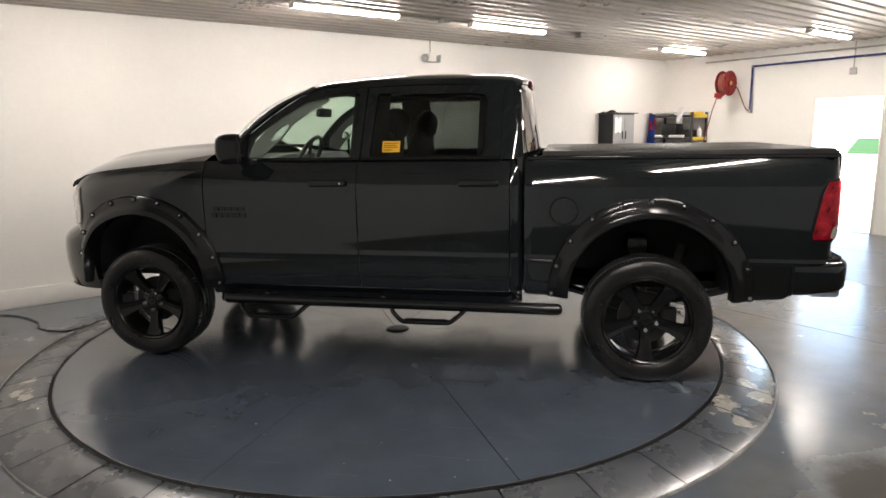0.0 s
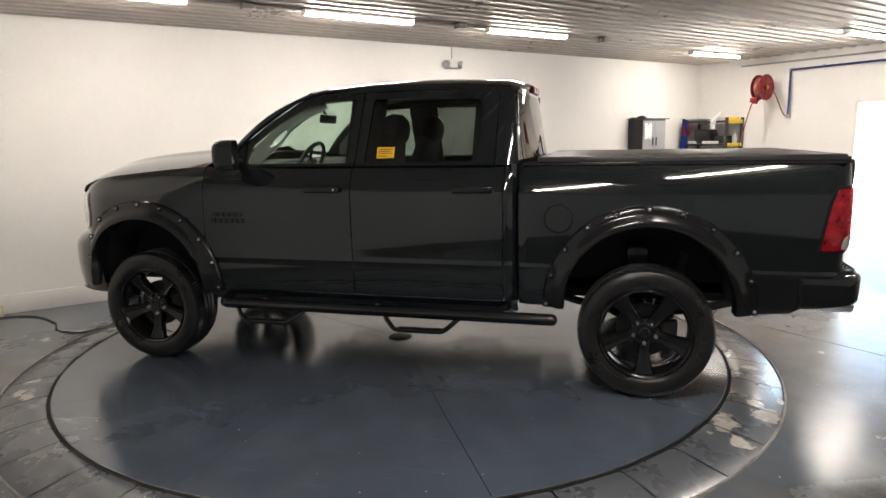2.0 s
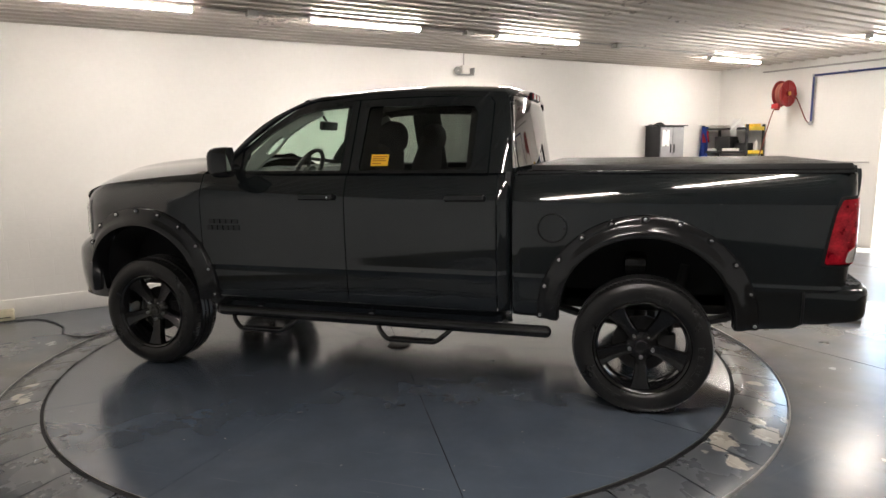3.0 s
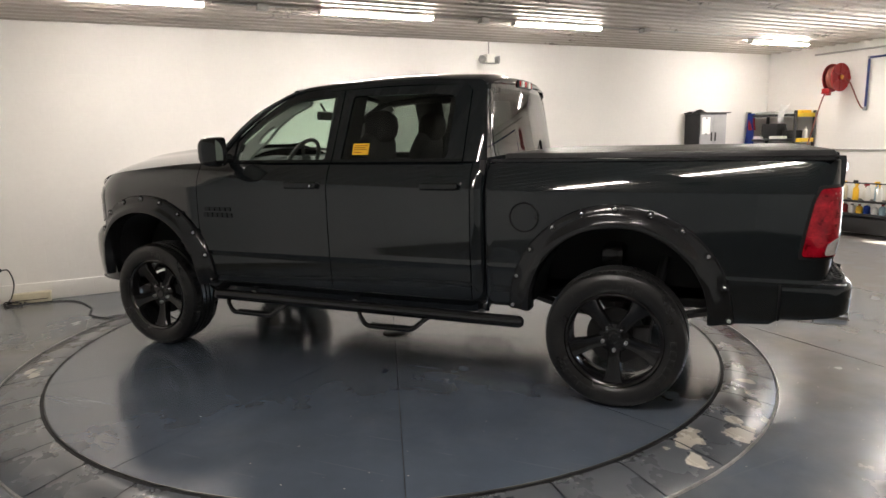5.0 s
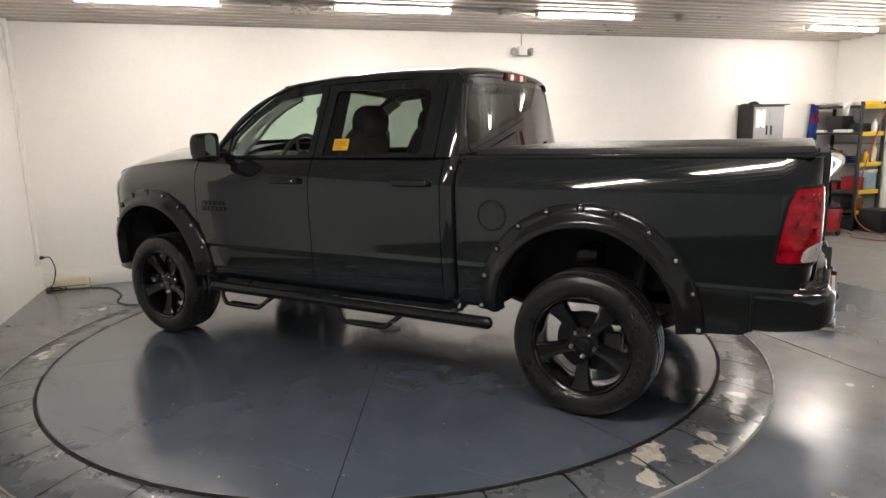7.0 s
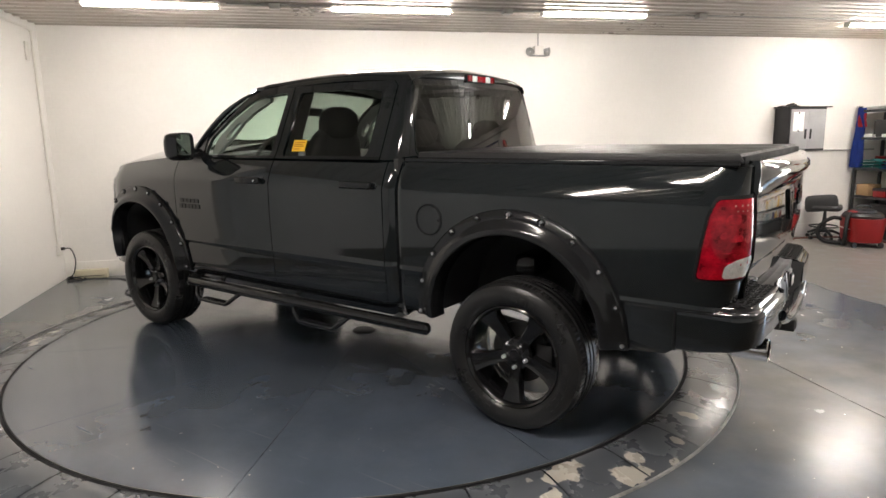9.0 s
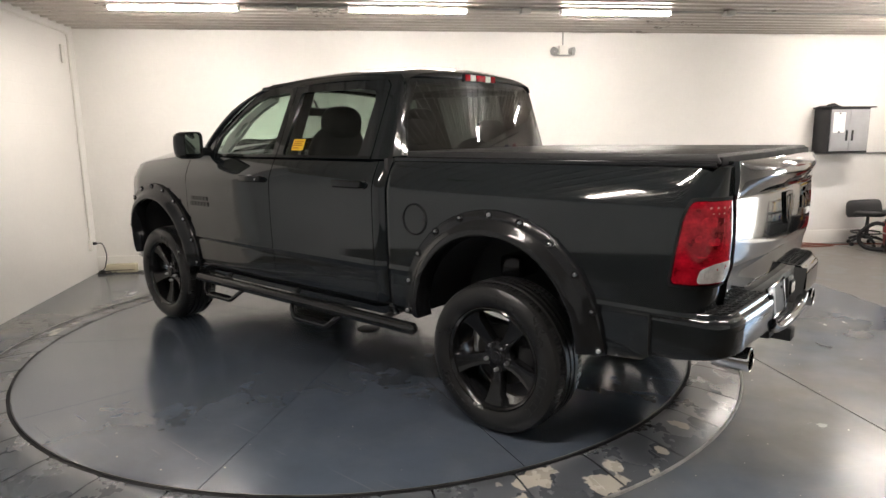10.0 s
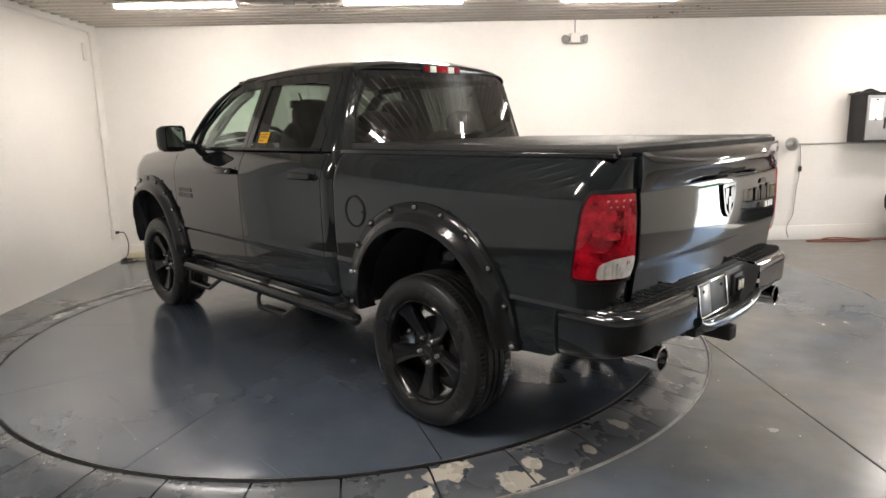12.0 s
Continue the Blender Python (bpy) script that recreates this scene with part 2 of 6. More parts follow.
M["floor"] = floor_paint("grey_floor_paint", (0.092, 0.110, 0.138), (0.142, 0.139, 0.127), (0.30, 0.29, 0.27), 0.228, wear=0.05, gloss=0.5, cloudy=0.7, gloss_var=0.08, dusty=0.09, relief=0.006, bare=(-3.22, (0.052, 0.046, 0.037), 4.66, (0.215, 0.195, 0.168)))
M["disc"] = floor_paint("dark_floor_paint", (0.068, 0.088, 0.121), (0.083, 0.099, 0.123), (0.26, 0.265, 0.27), 0.17, wear=0.22, dusty=0.14, relief=0.015)
M["wall"] = material("cream_wall_paint", (0.80, 0.78, 0.745), 0.55, vary=0.05, scale=0.8, fine=30, bump=0.06)


def add_courses(m):
    """Faint block joints under thick paint, and a little soiling along them."""
    nt = m.node_tree
    n, l = nt.nodes, nt.links
    tc, sep, com = n.new("ShaderNodeTexCoord"), n.new("ShaderNodeSeparateXYZ"), n.new("ShaderNodeCombineXYZ")
    add = n.new("ShaderNodeMath")
    l.new(tc.outputs["Object"], sep.inputs[0])
    l.new(sep.outputs["X"], add.inputs[0])
    l.new(sep.outputs["Y"], add.inputs[1])
    up = n.new("ShaderNodeMath")
    up.inputs[1].default_value = 0.047
    l.new(sep.outputs["Z"], up.inputs[0])
    l.new(add.outputs[0], com.inputs["X"])
    l.new(up.outputs[0], com.inputs["Y"])
    br = n.new("ShaderNodeTexBrick")
    br.inputs["Scale"].default_value = 1.0
    br.inputs["Brick Width"].default_value, br.inputs["Row Height"].default_value = 0.40, 0.20
    br.inputs["Mortar Size"].default_value, br.inputs["Mortar Smooth"].default_value = 0.006, 0.9
    l.new(com.outputs[0], br.inputs["Vector"])
    bp = n.new("ShaderNodeBump")
    bp.invert = True
    bp.inputs["Strength"].default_value, bp.inputs["Distance"].default_value = 0.16, 0.004
    l.new(br.outputs["Fac"], bp.inputs["Height"])
    b = n["Principled BSDF"]
    l.new(b.inputs["Normal"].links[0].from_socket, bp.inputs["Normal"])
    l.new(bp.outputs[0], b.inputs["Normal"])


add_courses(M["wall"])
M["whitewall"] = material("white_wall_paint", (0.80, 0.84, 0.86), 0.55, vary=0.06, scale=0.8, fine=30, bump=0.06)
M["slab"] = material("bare_concrete", (0.100, 0.088, 0.068), 0.62, vary=0.25, scale=1.2, fine=40, bump=0.08, spec=0.3)
M["ceiling"] = material("ceiling_steel", (0.55, 0.505, 0.455), 0.30, 0.35, vary=0.05, scale=1.5, fine=20, bump=0.005, rough_vary=0.04)
M["tube"] = emitter("lamp_tube", (1.0, 0.918, 0.85), TUBE_POWER)
M["darkmetal"] = material("dark_metal", (0.03, 0.03, 0.032), 0.45, 0.3, vary=0.3)
M["red"] = material("red_paint", (0.26, 0.007, 0.008), 0.35, vary=0.15)
M["blue"] = material("blue_paint", (0.02, 0.035, 0.14), 0.4, vary=0.15)


# ---- mesh helpers ----
def put(ob, mat, parent=None, label="", angle=35):
    me = ob.data
    me.materials.append(mat)
    me.shade_smooth()
    me.set_sharp_from_angle(angle=radians(angle))
    at_ = me.attributes.get("soft_normal")
    if at_:
        soft = [Vector(d.vector) for d in at_.data]
        me.attributes.remove(at_)
        out = []
        for p in me.polygons:
            for v in p.vertices:
                d = soft[v].dot(p.normal)
                out.append(p.normal.copy() if abs(d) < 0.8 else soft[v] * math.copysign(1, d))
        me.normals_split_custom_set(out)
    if parent is not None:
        ob.parent = parent
    if label:
        tagged(ob, label)
    return ob


def part(name, bm, mat, parent=None, label="", angle=35):
    """Links a bmesh as one mesh object under its thing or part."""
    me = bpy.data.meshes.new(name)
    bmesh.ops.recalc_face_normals(bm, faces=bm.faces)
    bm.to_mesh(me)
    bm.free()
    return put(new(name, me), mat, parent, label, angle)


def thing(name, label, category, m=None, group="", kind=""):
    e = new(name)
    e.empty_display_size = 0.2
    if m is not None:
        e.matrix_world = m
    return tagged(e, label, category, group, kind)


def box(bm, x0, x1, y0, y1, z0, z1, bevel=0.0, m=None, seg=2):
    vs = [bm.verts.new((x, y, z)) for x in (x0, x1) for y in (y0, y1) for z in (z0, z1)]
    fs = [bm.faces.new([vs[i] for i in f]) for f in ((0, 1, 3, 2), (4, 6, 7, 5), (0, 4, 5, 1), (2, 3, 7, 6), (0, 2, 6, 4), (1, 5, 7, 3))]
    if m is not None:
        bmesh.ops.transform(bm, matrix=m, verts=vs)
    if bevel:
        es = list({e for f in fs for e in f.edges})
        bmesh.ops.bevel(bm, geom=es, offset=bevel, segments=seg, affect="EDGES", profile=0.5)
    return bm


def one_box(x0, x1, y0, y1, z0, z1, bevel=0.0, m=None, seg=2):
    return box(bmesh.new(), x0, x1, y0, y1, z0, z1, bevel, m, seg)


def tube(bm, path, r, seg=10, cap=True):
    """A round bar along a path of points; r is one radius or one for each point."""
    pts = [Vector(p) for p in path]
    rings, side = [], None
    for i, p in enumerate(pts):
        d = (pts[min(i + 1, len(pts) - 1)] - pts[max(i - 1, 0)]).normalized()
        if side is None:
            side = d.orthogonal().normalized()
        side = (side - d * side.dot(d)).normalized()
        up = d.cross(side)
        rad = r[i] if isinstance(r, (list, tuple)) else r
        rings.append([bm.verts.new(p + rad * (math.cos(a) * side + math.sin(a) * up)) for a in (2 * math.pi * k / seg for k in range(seg))])
    for a, b in zip(rings, rings[1:]):
        for k in range(seg):
            bm.faces.new((a[k], a[(k + 1) % seg], b[(k + 1) % seg], b[k]))
    if cap:
        bm.faces.new(rings[0][::-1])
        bm.faces.new(rings[-1])
    return bm


def smooth_path(pts, n=8):
    """A Catmull-Rom line through the points."""
    p = [Vector(q) for q in pts]
    p = [2 * p[0] - p[1]] + p + [2 * p[-1] - p[-2]]
    out = []
    for i in range(1, len(p) - 2):
        for k in range(n):
            t = k / n
            out.append(0.5 * (2 * p[i] + (p[i + 1] - p[i - 1]) * t + (2 * p[i - 1] - 5 * p[i] + 4 * p[i + 1] - p[i + 2]) * t * t + (3 * p[i] - p[i - 1] - 3 * p[i + 1] + p[i + 2]) * t ** 3))
    return out + [p[-2]]


def lathe(bm, profile, seg=48, m=None, closed=False):
    """Turns (radius, height) pairs round the z axis."""
    rings, made = [], []
    for r, h in profile:
        rings.append([bm.verts.new((r * math.cos(a), r * math.sin(a), h)) for a in (2 * math.pi * k / seg for k in range(seg))])
        made += rings[-1]
    pairs = list(zip(rings, rings[1:])) + ([(rings[-1], rings[0])] if closed else [])
    for a, b in pairs:
        for k in range(seg):
            bm.faces.new((a[k], a[(k + 1) % seg], b[(k + 1) % seg], b[k]))
    if not closed:
        for ring in (rings[0], rings[-1]):
            if (ring[0].co - ring[seg // 2].co).length > 1e-6:
                bm.faces.new(ring)
    if m is not None:
        bmesh.ops.transform(bm, matrix=m, verts=made)
    return bm


def grid(bm, us, vs, f):
    """A sheet of quads: f(u, v) gives the place."""
    rows = [[bm.verts.new(f(u, v)) for v in vs] for u in us]
    for a, b in zip(rows, rows[1:]):
        for k in range(len(vs) - 1):
            bm.faces.new((a[k], b[k], b[k + 1], a[k + 1]))
    return bm


def steps(a, b, n):
    return [a + (b - a) * k / n for k in range(n + 1)]


def curve_at(knots, x):
    """Smooth interpolation through sorted (x, value) knots."""
    if x <= knots[0][0]:
        return knots[0][1]
    for (a, p), (b, q) in zip(knots, knots[1:]):
        if x <= b:
            i = knots.index((a, p))
            lo = (knots[i - 1] if i else (2 * a - b, 2 * p - q))
            hi = (knots[i + 2] if i + 2 < len(knots) else (2 * b - a, 2 * q - p))
            m0, m1 = (q - lo[1]) / (b - lo[0]), (hi[1] - p) / (hi[0] - a)
            t, h = (x - a) / (b - a), b - a
            return (2 * t ** 3 - 3 * t * t + 1) * p + (t ** 3 - 2 * t * t + t) * h * m0 + (3 * t * t - 2 * t ** 3) * q + (t ** 3 - t * t) * h * m1
    return knots[-1][1]


CREASES = [0.785, 0.798, 0.806, 0.816, 0.828, 0.845, 1.262, 1.270, 1.278, 1.286, 1.293, 1.31, 1.32, 1.33, 1.345, 1.36, 1.375, 1.39, 1.40, 1.41, 1.42, 1.43, 1.44, 1.45, 1.457, 1.463]


def soften(bm, f):
    """Lays a flat sheet on the surface f(x, z) and keeps the surface's true normals."""
    lay = bm.verts.layers.float_vector["soft_normal"]
    h = 0.004
    for v in bm.verts:
        x, z = v.co.x, v.co.z
        n = (f(x + h, z) - f(x - h, z)).cross(f(x, z + h) - f(x, z - h))
        v[lay] = n.normalized() if n.length > 1e-12 else Vector((0, 0, 0))
        v.co = f(x, z)


def panel(polys, f, step=0.06, thick=0.018, holes=()):
    """Outlines in (x, z), cut into small cells, laid on the surface f(x, z) and given thickness."""
    bm = bmesh.new()
    bm.verts.layers.float_vector.new("soft_normal")
    if holes:
        loops = [[bm.verts.new((x, 0, z)) for x, z in loop] for loop in (*polys, *holes)]
        edges = [bm.edges.new((a, b)) for loop in loops for a, b in zip(loop, loop[1:] + loop[:1])]
        bmesh.ops.triangle_fill(bm, use_beauty=True, use_dissolve=False, edges=edges, normal=(0, -1, 0))
    else:
        for poly in polys:
            bm.faces.new([bm.verts.new((x, 0, z)) for x, z in poly])
    bmesh.ops.remove_doubles(bm, verts=bm.verts, dist=1e-5)
    xs, zs = [v.co.x for v in bm.verts], [v.co.z for v in bm.verts]
    for lo, hi, no in ((min(xs), max(xs), (1, 0, 0)), (min(zs), max(zs), (0, 0, 1))):
        n = max(1, int((hi - lo) / step))
        cuts = steps(lo, hi, n)[1:-1]
        if no[2] and lo < 1.2 and hi - lo > 0.3:
            cuts = cuts + [c for c in CREASES if lo + 0.003 < c < hi - 0.003]
        for c in cuts:
            bmesh.ops.bisect_plane(bm, geom=bm.verts[:] + bm.edges[:] + bm.faces[:], dist=1e-6, plane_co=Vector(no) * c, plane_no=no)
    bmesh.ops.recalc_face_normals(bm, faces=bm.faces)
    if bm.faces and sum(fc.normal.y * fc.calc_area() for fc in bm.faces) > 0:
        bmesh.ops.reverse_faces(bm, faces=bm.faces)
    soften(bm, f)
    bm.normal_update()
    if thick:
        outer = bm.faces[:]
        move = {v: v.co - Vector((0, math.copysign(thick, v.co.y), 0)) for v in bm.verts}
        copy = {v: bm.verts.new(p) for v, p in move.items()}
        rim = [e for e in bm.edges if len(e.link_faces) == 1]
        for e in rim:
            a, b = e.verts
            bm.faces.new((a, b, copy[b], copy[a]))
        for fc in outer:
            bm.faces.new([copy[v] for v in reversed(fc.verts)])
    return bm


def arc(cx, cz, r, a0, a1, n=24):
    return [(cx + r * math.cos(radians(a)), cz + r * math.sin(radians(a))) for a in steps(a0, a1, n)]


def inset_poly(poly, d):
    """The outline moved inwards by d (convex or nearly so)."""
    n, out = len(poly), []
    area = sum(poly[i][0] * poly[(i + 1) % n][1] - poly[(i + 1) % n][0] * poly[i][1] for i in range(n))
    s = 1 if area > 0 else -1
    for i in range(n):
        p, q, r = Vector(poly[i - 1]), Vector(poly[i]), Vector(poly[(i + 1) % n])
        a, b = (q - p).normalized(), (r - q).normalized()
        na, nb = Vector((-a.y, a.x)) * s, Vector((-b.y, b.x)) * s
        k = (na + nb)
        k = k / max(0.3, k.dot(na))
        out.append(tuple(q + k * d))
    return out


def rounded(poly, r, n=4):
    """The outline with its corners cut round."""
    out, m = [], len(poly)
    for i in range(m):
        p, q, s = Vector(poly[i - 1]), Vector(poly[i]), Vector(poly[(i + 1) % m])
        k = min(r, (p - q).length * 0.45, (s - q).length * 0.45)
        a, b = q + (p - q).normalized() * k, q + (s - q).normalized() * k
        out += [tuple((1 - t) ** 2 * a + 2 * t * (1 - t) * q + t * t * b) for t in steps(0, 1, n)]
    return out


# ---- the room ----
def room_part(name, bm, mat, parent=None, label="", angle=35):
    ob = part(name, bm, mat, parent, label, angle)
    if parent is None:
        ob.matrix_world = ROOM
    return ob


def setting(ob, label, category):
    return tagged(ob, label, category, kind="structure")


DOOR_V0, DOOR_V1, DOOR_Z = -0.62, 0.40, 2.08


def build_room():
    JOINT = 2.635
    bm = bmesh.new()
    for u0, u1 in ((WALL_L - 0.2, JOINT - 0.004), (JOINT + 0.004, 6.6 - 0.004), (6.6 + 0.004, WALL_R + 0.2)):
        box(bm, u0, u1, WALL_B - 0.2, WALL_V + 0.2, FLOOR_Z - 0.08, FLOOR_Z, 0.002, seg=1)
    setting(room_part("floor", bm, M["floor"]), "worn grey painted concrete floor with saw-cut joints, bare brown beyond the paint", "floor")
    setting(room_part("baseboard", one_box(WALL_L, WALL_R, WALL_V - 0.022, WALL_V, FLOOR_Z, 0.155, 0.006), M["wall"]), "cream painted footing course along the wall", "baseboard")
    setting(room_part("wall_north", one_box(WALL_L - 0.2, WALL_R + 0.2, WALL_V, WALL_V + 0.2, FLOOR_Z, CEIL_Z + 0.04), M["wall"]), "cream painted block wall", "wall")
    setting(room_part("wall_west", one_box(WALL_L - 0.2, WALL_L, ADDED_BAY_V, WALL_V, FLOOR_Z, CEIL_Z + 0.04), M["wall"]), "cream painted block wall", "wall")
    # added bay out of view: pale wall, dark floor, shaping the doors' reflections
    bm = one_box(ADDED_BAY_L - 0.2, ADDED_BAY_L, WALL_B, ADDED_BAY_V + 0.2, FLOOR_Z, CEIL_Z + 0.04)
    box(bm, ADDED_BAY_L, WALL_L - 0.2, ADDED_BAY_V, ADDED_BAY_V + 0.2, FLOOR_Z, CEIL_Z + 0.04)
    setting(room_part("wall_added_bay", bm, M["whitewall"]), "white block wall of an added, unseen side bay", "wall")
    setting(room_part("floor_added_bay", one_box(ADDED_BAY_L - 0.2, WALL_L - 0.204, WALL_B - 0.2, ADDED_BAY_V + 0.2, FLOOR_Z - 0.08, FLOOR_Z, 0.002, seg=1), M["slab"]), "brown concrete floor of an added, unseen side bay", "floor")
    setting(room_part("wall_south", one_box(ADDED_BAY_L - 0.2, WALL_R + 0.2, WALL_B - 0.2, WALL_B, FLOOR_Z, CEIL_Z + 0.04), M["whitewall"]), "cream painted block wall", "wall")
    bm = bmesh.new()
    box(bm, WALL_R, WALL_R + 0.2, WALL_B, DOOR_V0, FLOOR_Z, CEIL_Z + 0.04)
    box(bm, WALL_R, WALL_R + 0.2, DOOR_V1, WALL_V, FLOOR_Z, CEIL_Z + 0.04)
    box(bm, WALL_R, WALL_R + 0.2, DOOR_V0, DOOR_V1, DOOR_Z, CEIL_Z + 0.04)
    setting(room_part("wall_east", bm, M["wall"]), "cream painted block wall with an open doorway", "wall")
    # ribbed steel ceiling, ribs along the far wall
    prof, v, k = [], WALL_B - 0.2, 0
    pitch = 0.19
    while v < WALL_V + 0.2:
        prof += [(v, 0.0), (v + pitch * 0.62, 0.0), (v + pitch * 0.70, -0.018), (v + pitch * 0.92, -0.018)]
        v += pitch
    bm = bmesh.new()
    grid(bm, steps(ADDED_BAY_L - 0.2, WALL_R + 0.2, 4), list(range(len(prof))), lambda u, i: (u, prof[i][0], CEIL_Z + 0.018 + prof[i][1]))
    box(bm, ADDED_BAY_L - 0.2, WALL_R + 0.2, WALL_B - 0.2, WALL_V + 0.2, CEIL_Z + 0.05, CEIL_Z + 0.12)
    setting(room_part("ceiling", bm, M["ceiling"], angle=20), "ribbed pale steel ceiling", "ceiling")
    # outside ground
    bm = bmesh.new()
    grid(bm, steps(WALL_R + 0.2, 400, 6), steps(-300, 300, 6), lambda u, v: (u, v, FLOOR_Z - 0.05))
    M["yard"] = material("sunlit_yard", (0.58, 0.56, 0.52), 0.9, vary=0.2, scale=0.5, fine=8)
    setting(room_part("ground", bm, M["yard"]), "sunlit pale gravel yard", "ground")
    M["grass"] = material("sunlit_grass", (0.012, 0.040, 0.005), 0.9, vary=0.4, scale=0.6, fine=8, spec=0.1)
    bm = bmesh.new()
    grid(bm, steps(38, 75, 6), steps(-9, 0.9, 6), lambda u, v: (u, 10.3 + 0.35 * (u - 38) + v, FLOOR_Z - 0.03 + 0.004 * (u - 38)))
    setting(room_part("lawn", bm, M["grass"]), "sunlit green lawn beyond the yard", "grass")


build_room()


def build_lamp(u0, v):
    """A four-foot strip lamp with a rounded glowing diffuser."""
    e = thing("ceiling_lamp", "white strip lamp with a glowing tube, fixed under the ribbed ceiling", "lamp", ROOM @ pose(u0, v, CEIL_Z - 0.001), "ceiling lamps")
    bm = one_box(0, 1.22, -0.045, 0.045, -0.03, 0.0, 0.006)
    part("housing", bm, M["white"], e)
    bm = bmesh.new()
    prof = [(0.045 * math.cos(a), -0.03 - 0.028 * math.sin(a)) for a in (math.pi * k / 10 for k in range(11))]
    grid(bm, steps(0.02, 1.2, 3), list(range(11)), lambda u, i: (u, prof[i][0], prof[i][1]))
    for u in (0.02, 1.2):
        bm.faces.new([bm.verts.new((u, y, z)) for y, z in prof])
    bmesh.ops.remove_doubles(bm, verts=bm.verts, dist=1e-4)
    part("diffuser", bm, M["tube"], e, "glowing milky diffuser")
    for u in (0.0, 1.2):
        part("end_cap", one_box(u, u + 0.02, -0.047, 0.047, -0.06, -0.028, 0.004), M["white"], e)
    return e


for _u, _v in ((-2.48, 1.6), (-0.21, 1.6), (2.0, 1.6), (6.1, 1.87), (6.15, -0.32), (-2.20, -3.05), (-0.28, -3.05), (2.0, -3.05), (4.3, -3.05)):
    build_lamp(_u, _v)


# ---- the turntable ----
RING_PITCH, RING_START = 360 / 39, -46.4


def build_turntable():
    e = thing("turntable", "round steel vehicle turntable painted dark grey, set in the floor", "turntable", pose(HUB_X, HUB_Y, 0), kind="structure")
    n = 10
    for k in range(n):
        a0, a1 = (10 + 360 * k / n), (10 + 360 * (k + 1) / n)
        gap = 0.0022
        pts = [(0.1, a) for a in steps(a0, a1, 3)] + [(2.497, a) for a in steps(a1, a0, 14)]
        co = []
        for r, a in pts:
            x, y = r * math.cos(radians(a)), r * math.sin(radians(a))
            side = 0
            if a == a0:
                side = 1
            elif a == a1:
                side = -1
            x, y = x - side * gap * math.sin(radians(a)), y + side * gap * math.cos(radians(a))
            co.append(Vector((x, y, 0)))
        b = bmesh.new()
        top = [b.verts.new(c) for c in co]
        low = [b.verts.new(c - Vector((0, 0, 0.03))) for c in co]
        b.faces.new(top)
        for i in range(len(top)):
            j = (i + 1) % len(top)
            b.faces.new((top[i], low[i], low[j], top[j]))
        part("deck_plate", b, M["disc"], e)
    part("pit", lathe(bmesh.new(), [(0.0, -0.035), (2.56, -0.035), (2.56, -0.034), (0.0, -0.034)], 96), M["liner"], e)
    # black band in place of the shade in the gap round the deck
    part("gap_shade_band", lathe(bmesh.new(), [(2.504, -0.03), (2.504, -0.004), (2.524, -0.004), (2.524, -0.03)], 160, closed=True), M["gap_part_black"], e, "black band painting the shade of the gap")
    part("worn_edge", lathe(bmesh.new(), [(2.4985, -0.02), (2.4985, 0.0025), (2.5025, 0.002), (2.5035, -0.02)], 160, closed=True), M["wornsteel"], e, "worn bright steel edge")
    bm = lathe(bmesh.new(), [(0.0, 0.012), (0.05, 0.013), (0.085, 0.010), (0.095, 0.0), (0.095, -0.02)], 28)
    part("hub_plate", bm, M["darkmetal"], e, "rusty round hub plate")
    part("ring_lip", lathe(bmesh.new(), [(2.838, -0.039), (2.838, -0.030), (2.848, -0.031), (2.852, -0.039)], 160, closed=True), M["wornedge"], e, "worn edge of the ring")
    plate = None
    for k in range(39):
        b = bmesh.new()
        half = radians(RING_PITCH / 2) - 0.0020
        sect = [(2.525, -0.039), (2.525, -0.004), (2.533, 0.0), (2.60, -0.002), (2.835, -0.035), (2.84, -0.039)]
        if plate is None:
            grid(b, steps(-half, half, 5), list(range(len(sect))), lambda a, i: (sect[i][0] * math.cos(a), sect[i][0] * math.sin(a), sect[i][1]))
            plate = part("ring_plate", b, M["ring"], e)
        else:
            b.free()
            q = new("ring_plate", plate.data)
            q.parent = e
        q = plate if k == 0 else q
        q.matrix_basis = pose(0, 0, 0, 0, 0, RING_START + RING_PITCH * (k + 0.5))
    return e


M["silver"] = material("silver_badge", (0.62, 0.62, 0.62), 0.32, 0.6, vary=0.05)
M["wornedge"] = material("worn_ring_edge", (0.24, 0.235, 0.225), 0.42, vary=0.6, scale=9, fine=50)
M["conduit"] = material("grey_conduit", (0.42, 0.41, 0.39), 0.4, 0.5, vary=0.15)
PEEL = [(HUB_X + r * math.cos(radians(a)), HUB_Y + r * math.sin(radians(a)), q) for a, r, q in ((-29.6, 2.72, 0.22), (-27.6, 2.62, 0.15), (-25.2, 2.61, 0.19), (-20.2, 2.765, 0.18), (-17.6, 2.66, 0.14), (-14.5, 2.80, 0.09), (-10.4, 2.70, 0.12), (-3.1, 2.67, 0.13), (-140.5, 2.64, 0.15), (-143.5, 2.67, 0.19), (-147.0, 2.69, 0.13))]
M["ring"] = floor_paint("ring_floor_paint", (0.056, 0.067, 0.086), (0.082, 0.088, 0.097), (0.34, 0.33, 0.31), 0.27, spots=PEEL, dusty=0.2, relief=0.03)
build_turntable()


# ---- the pickup truck ----
AX_F, AX_R, AXLE_Z = -1.79, 1.795, 0.411
ARCH_Z, ARCH_R = 0.58, 0.505
SILL, BELT = 0.575, 1.455
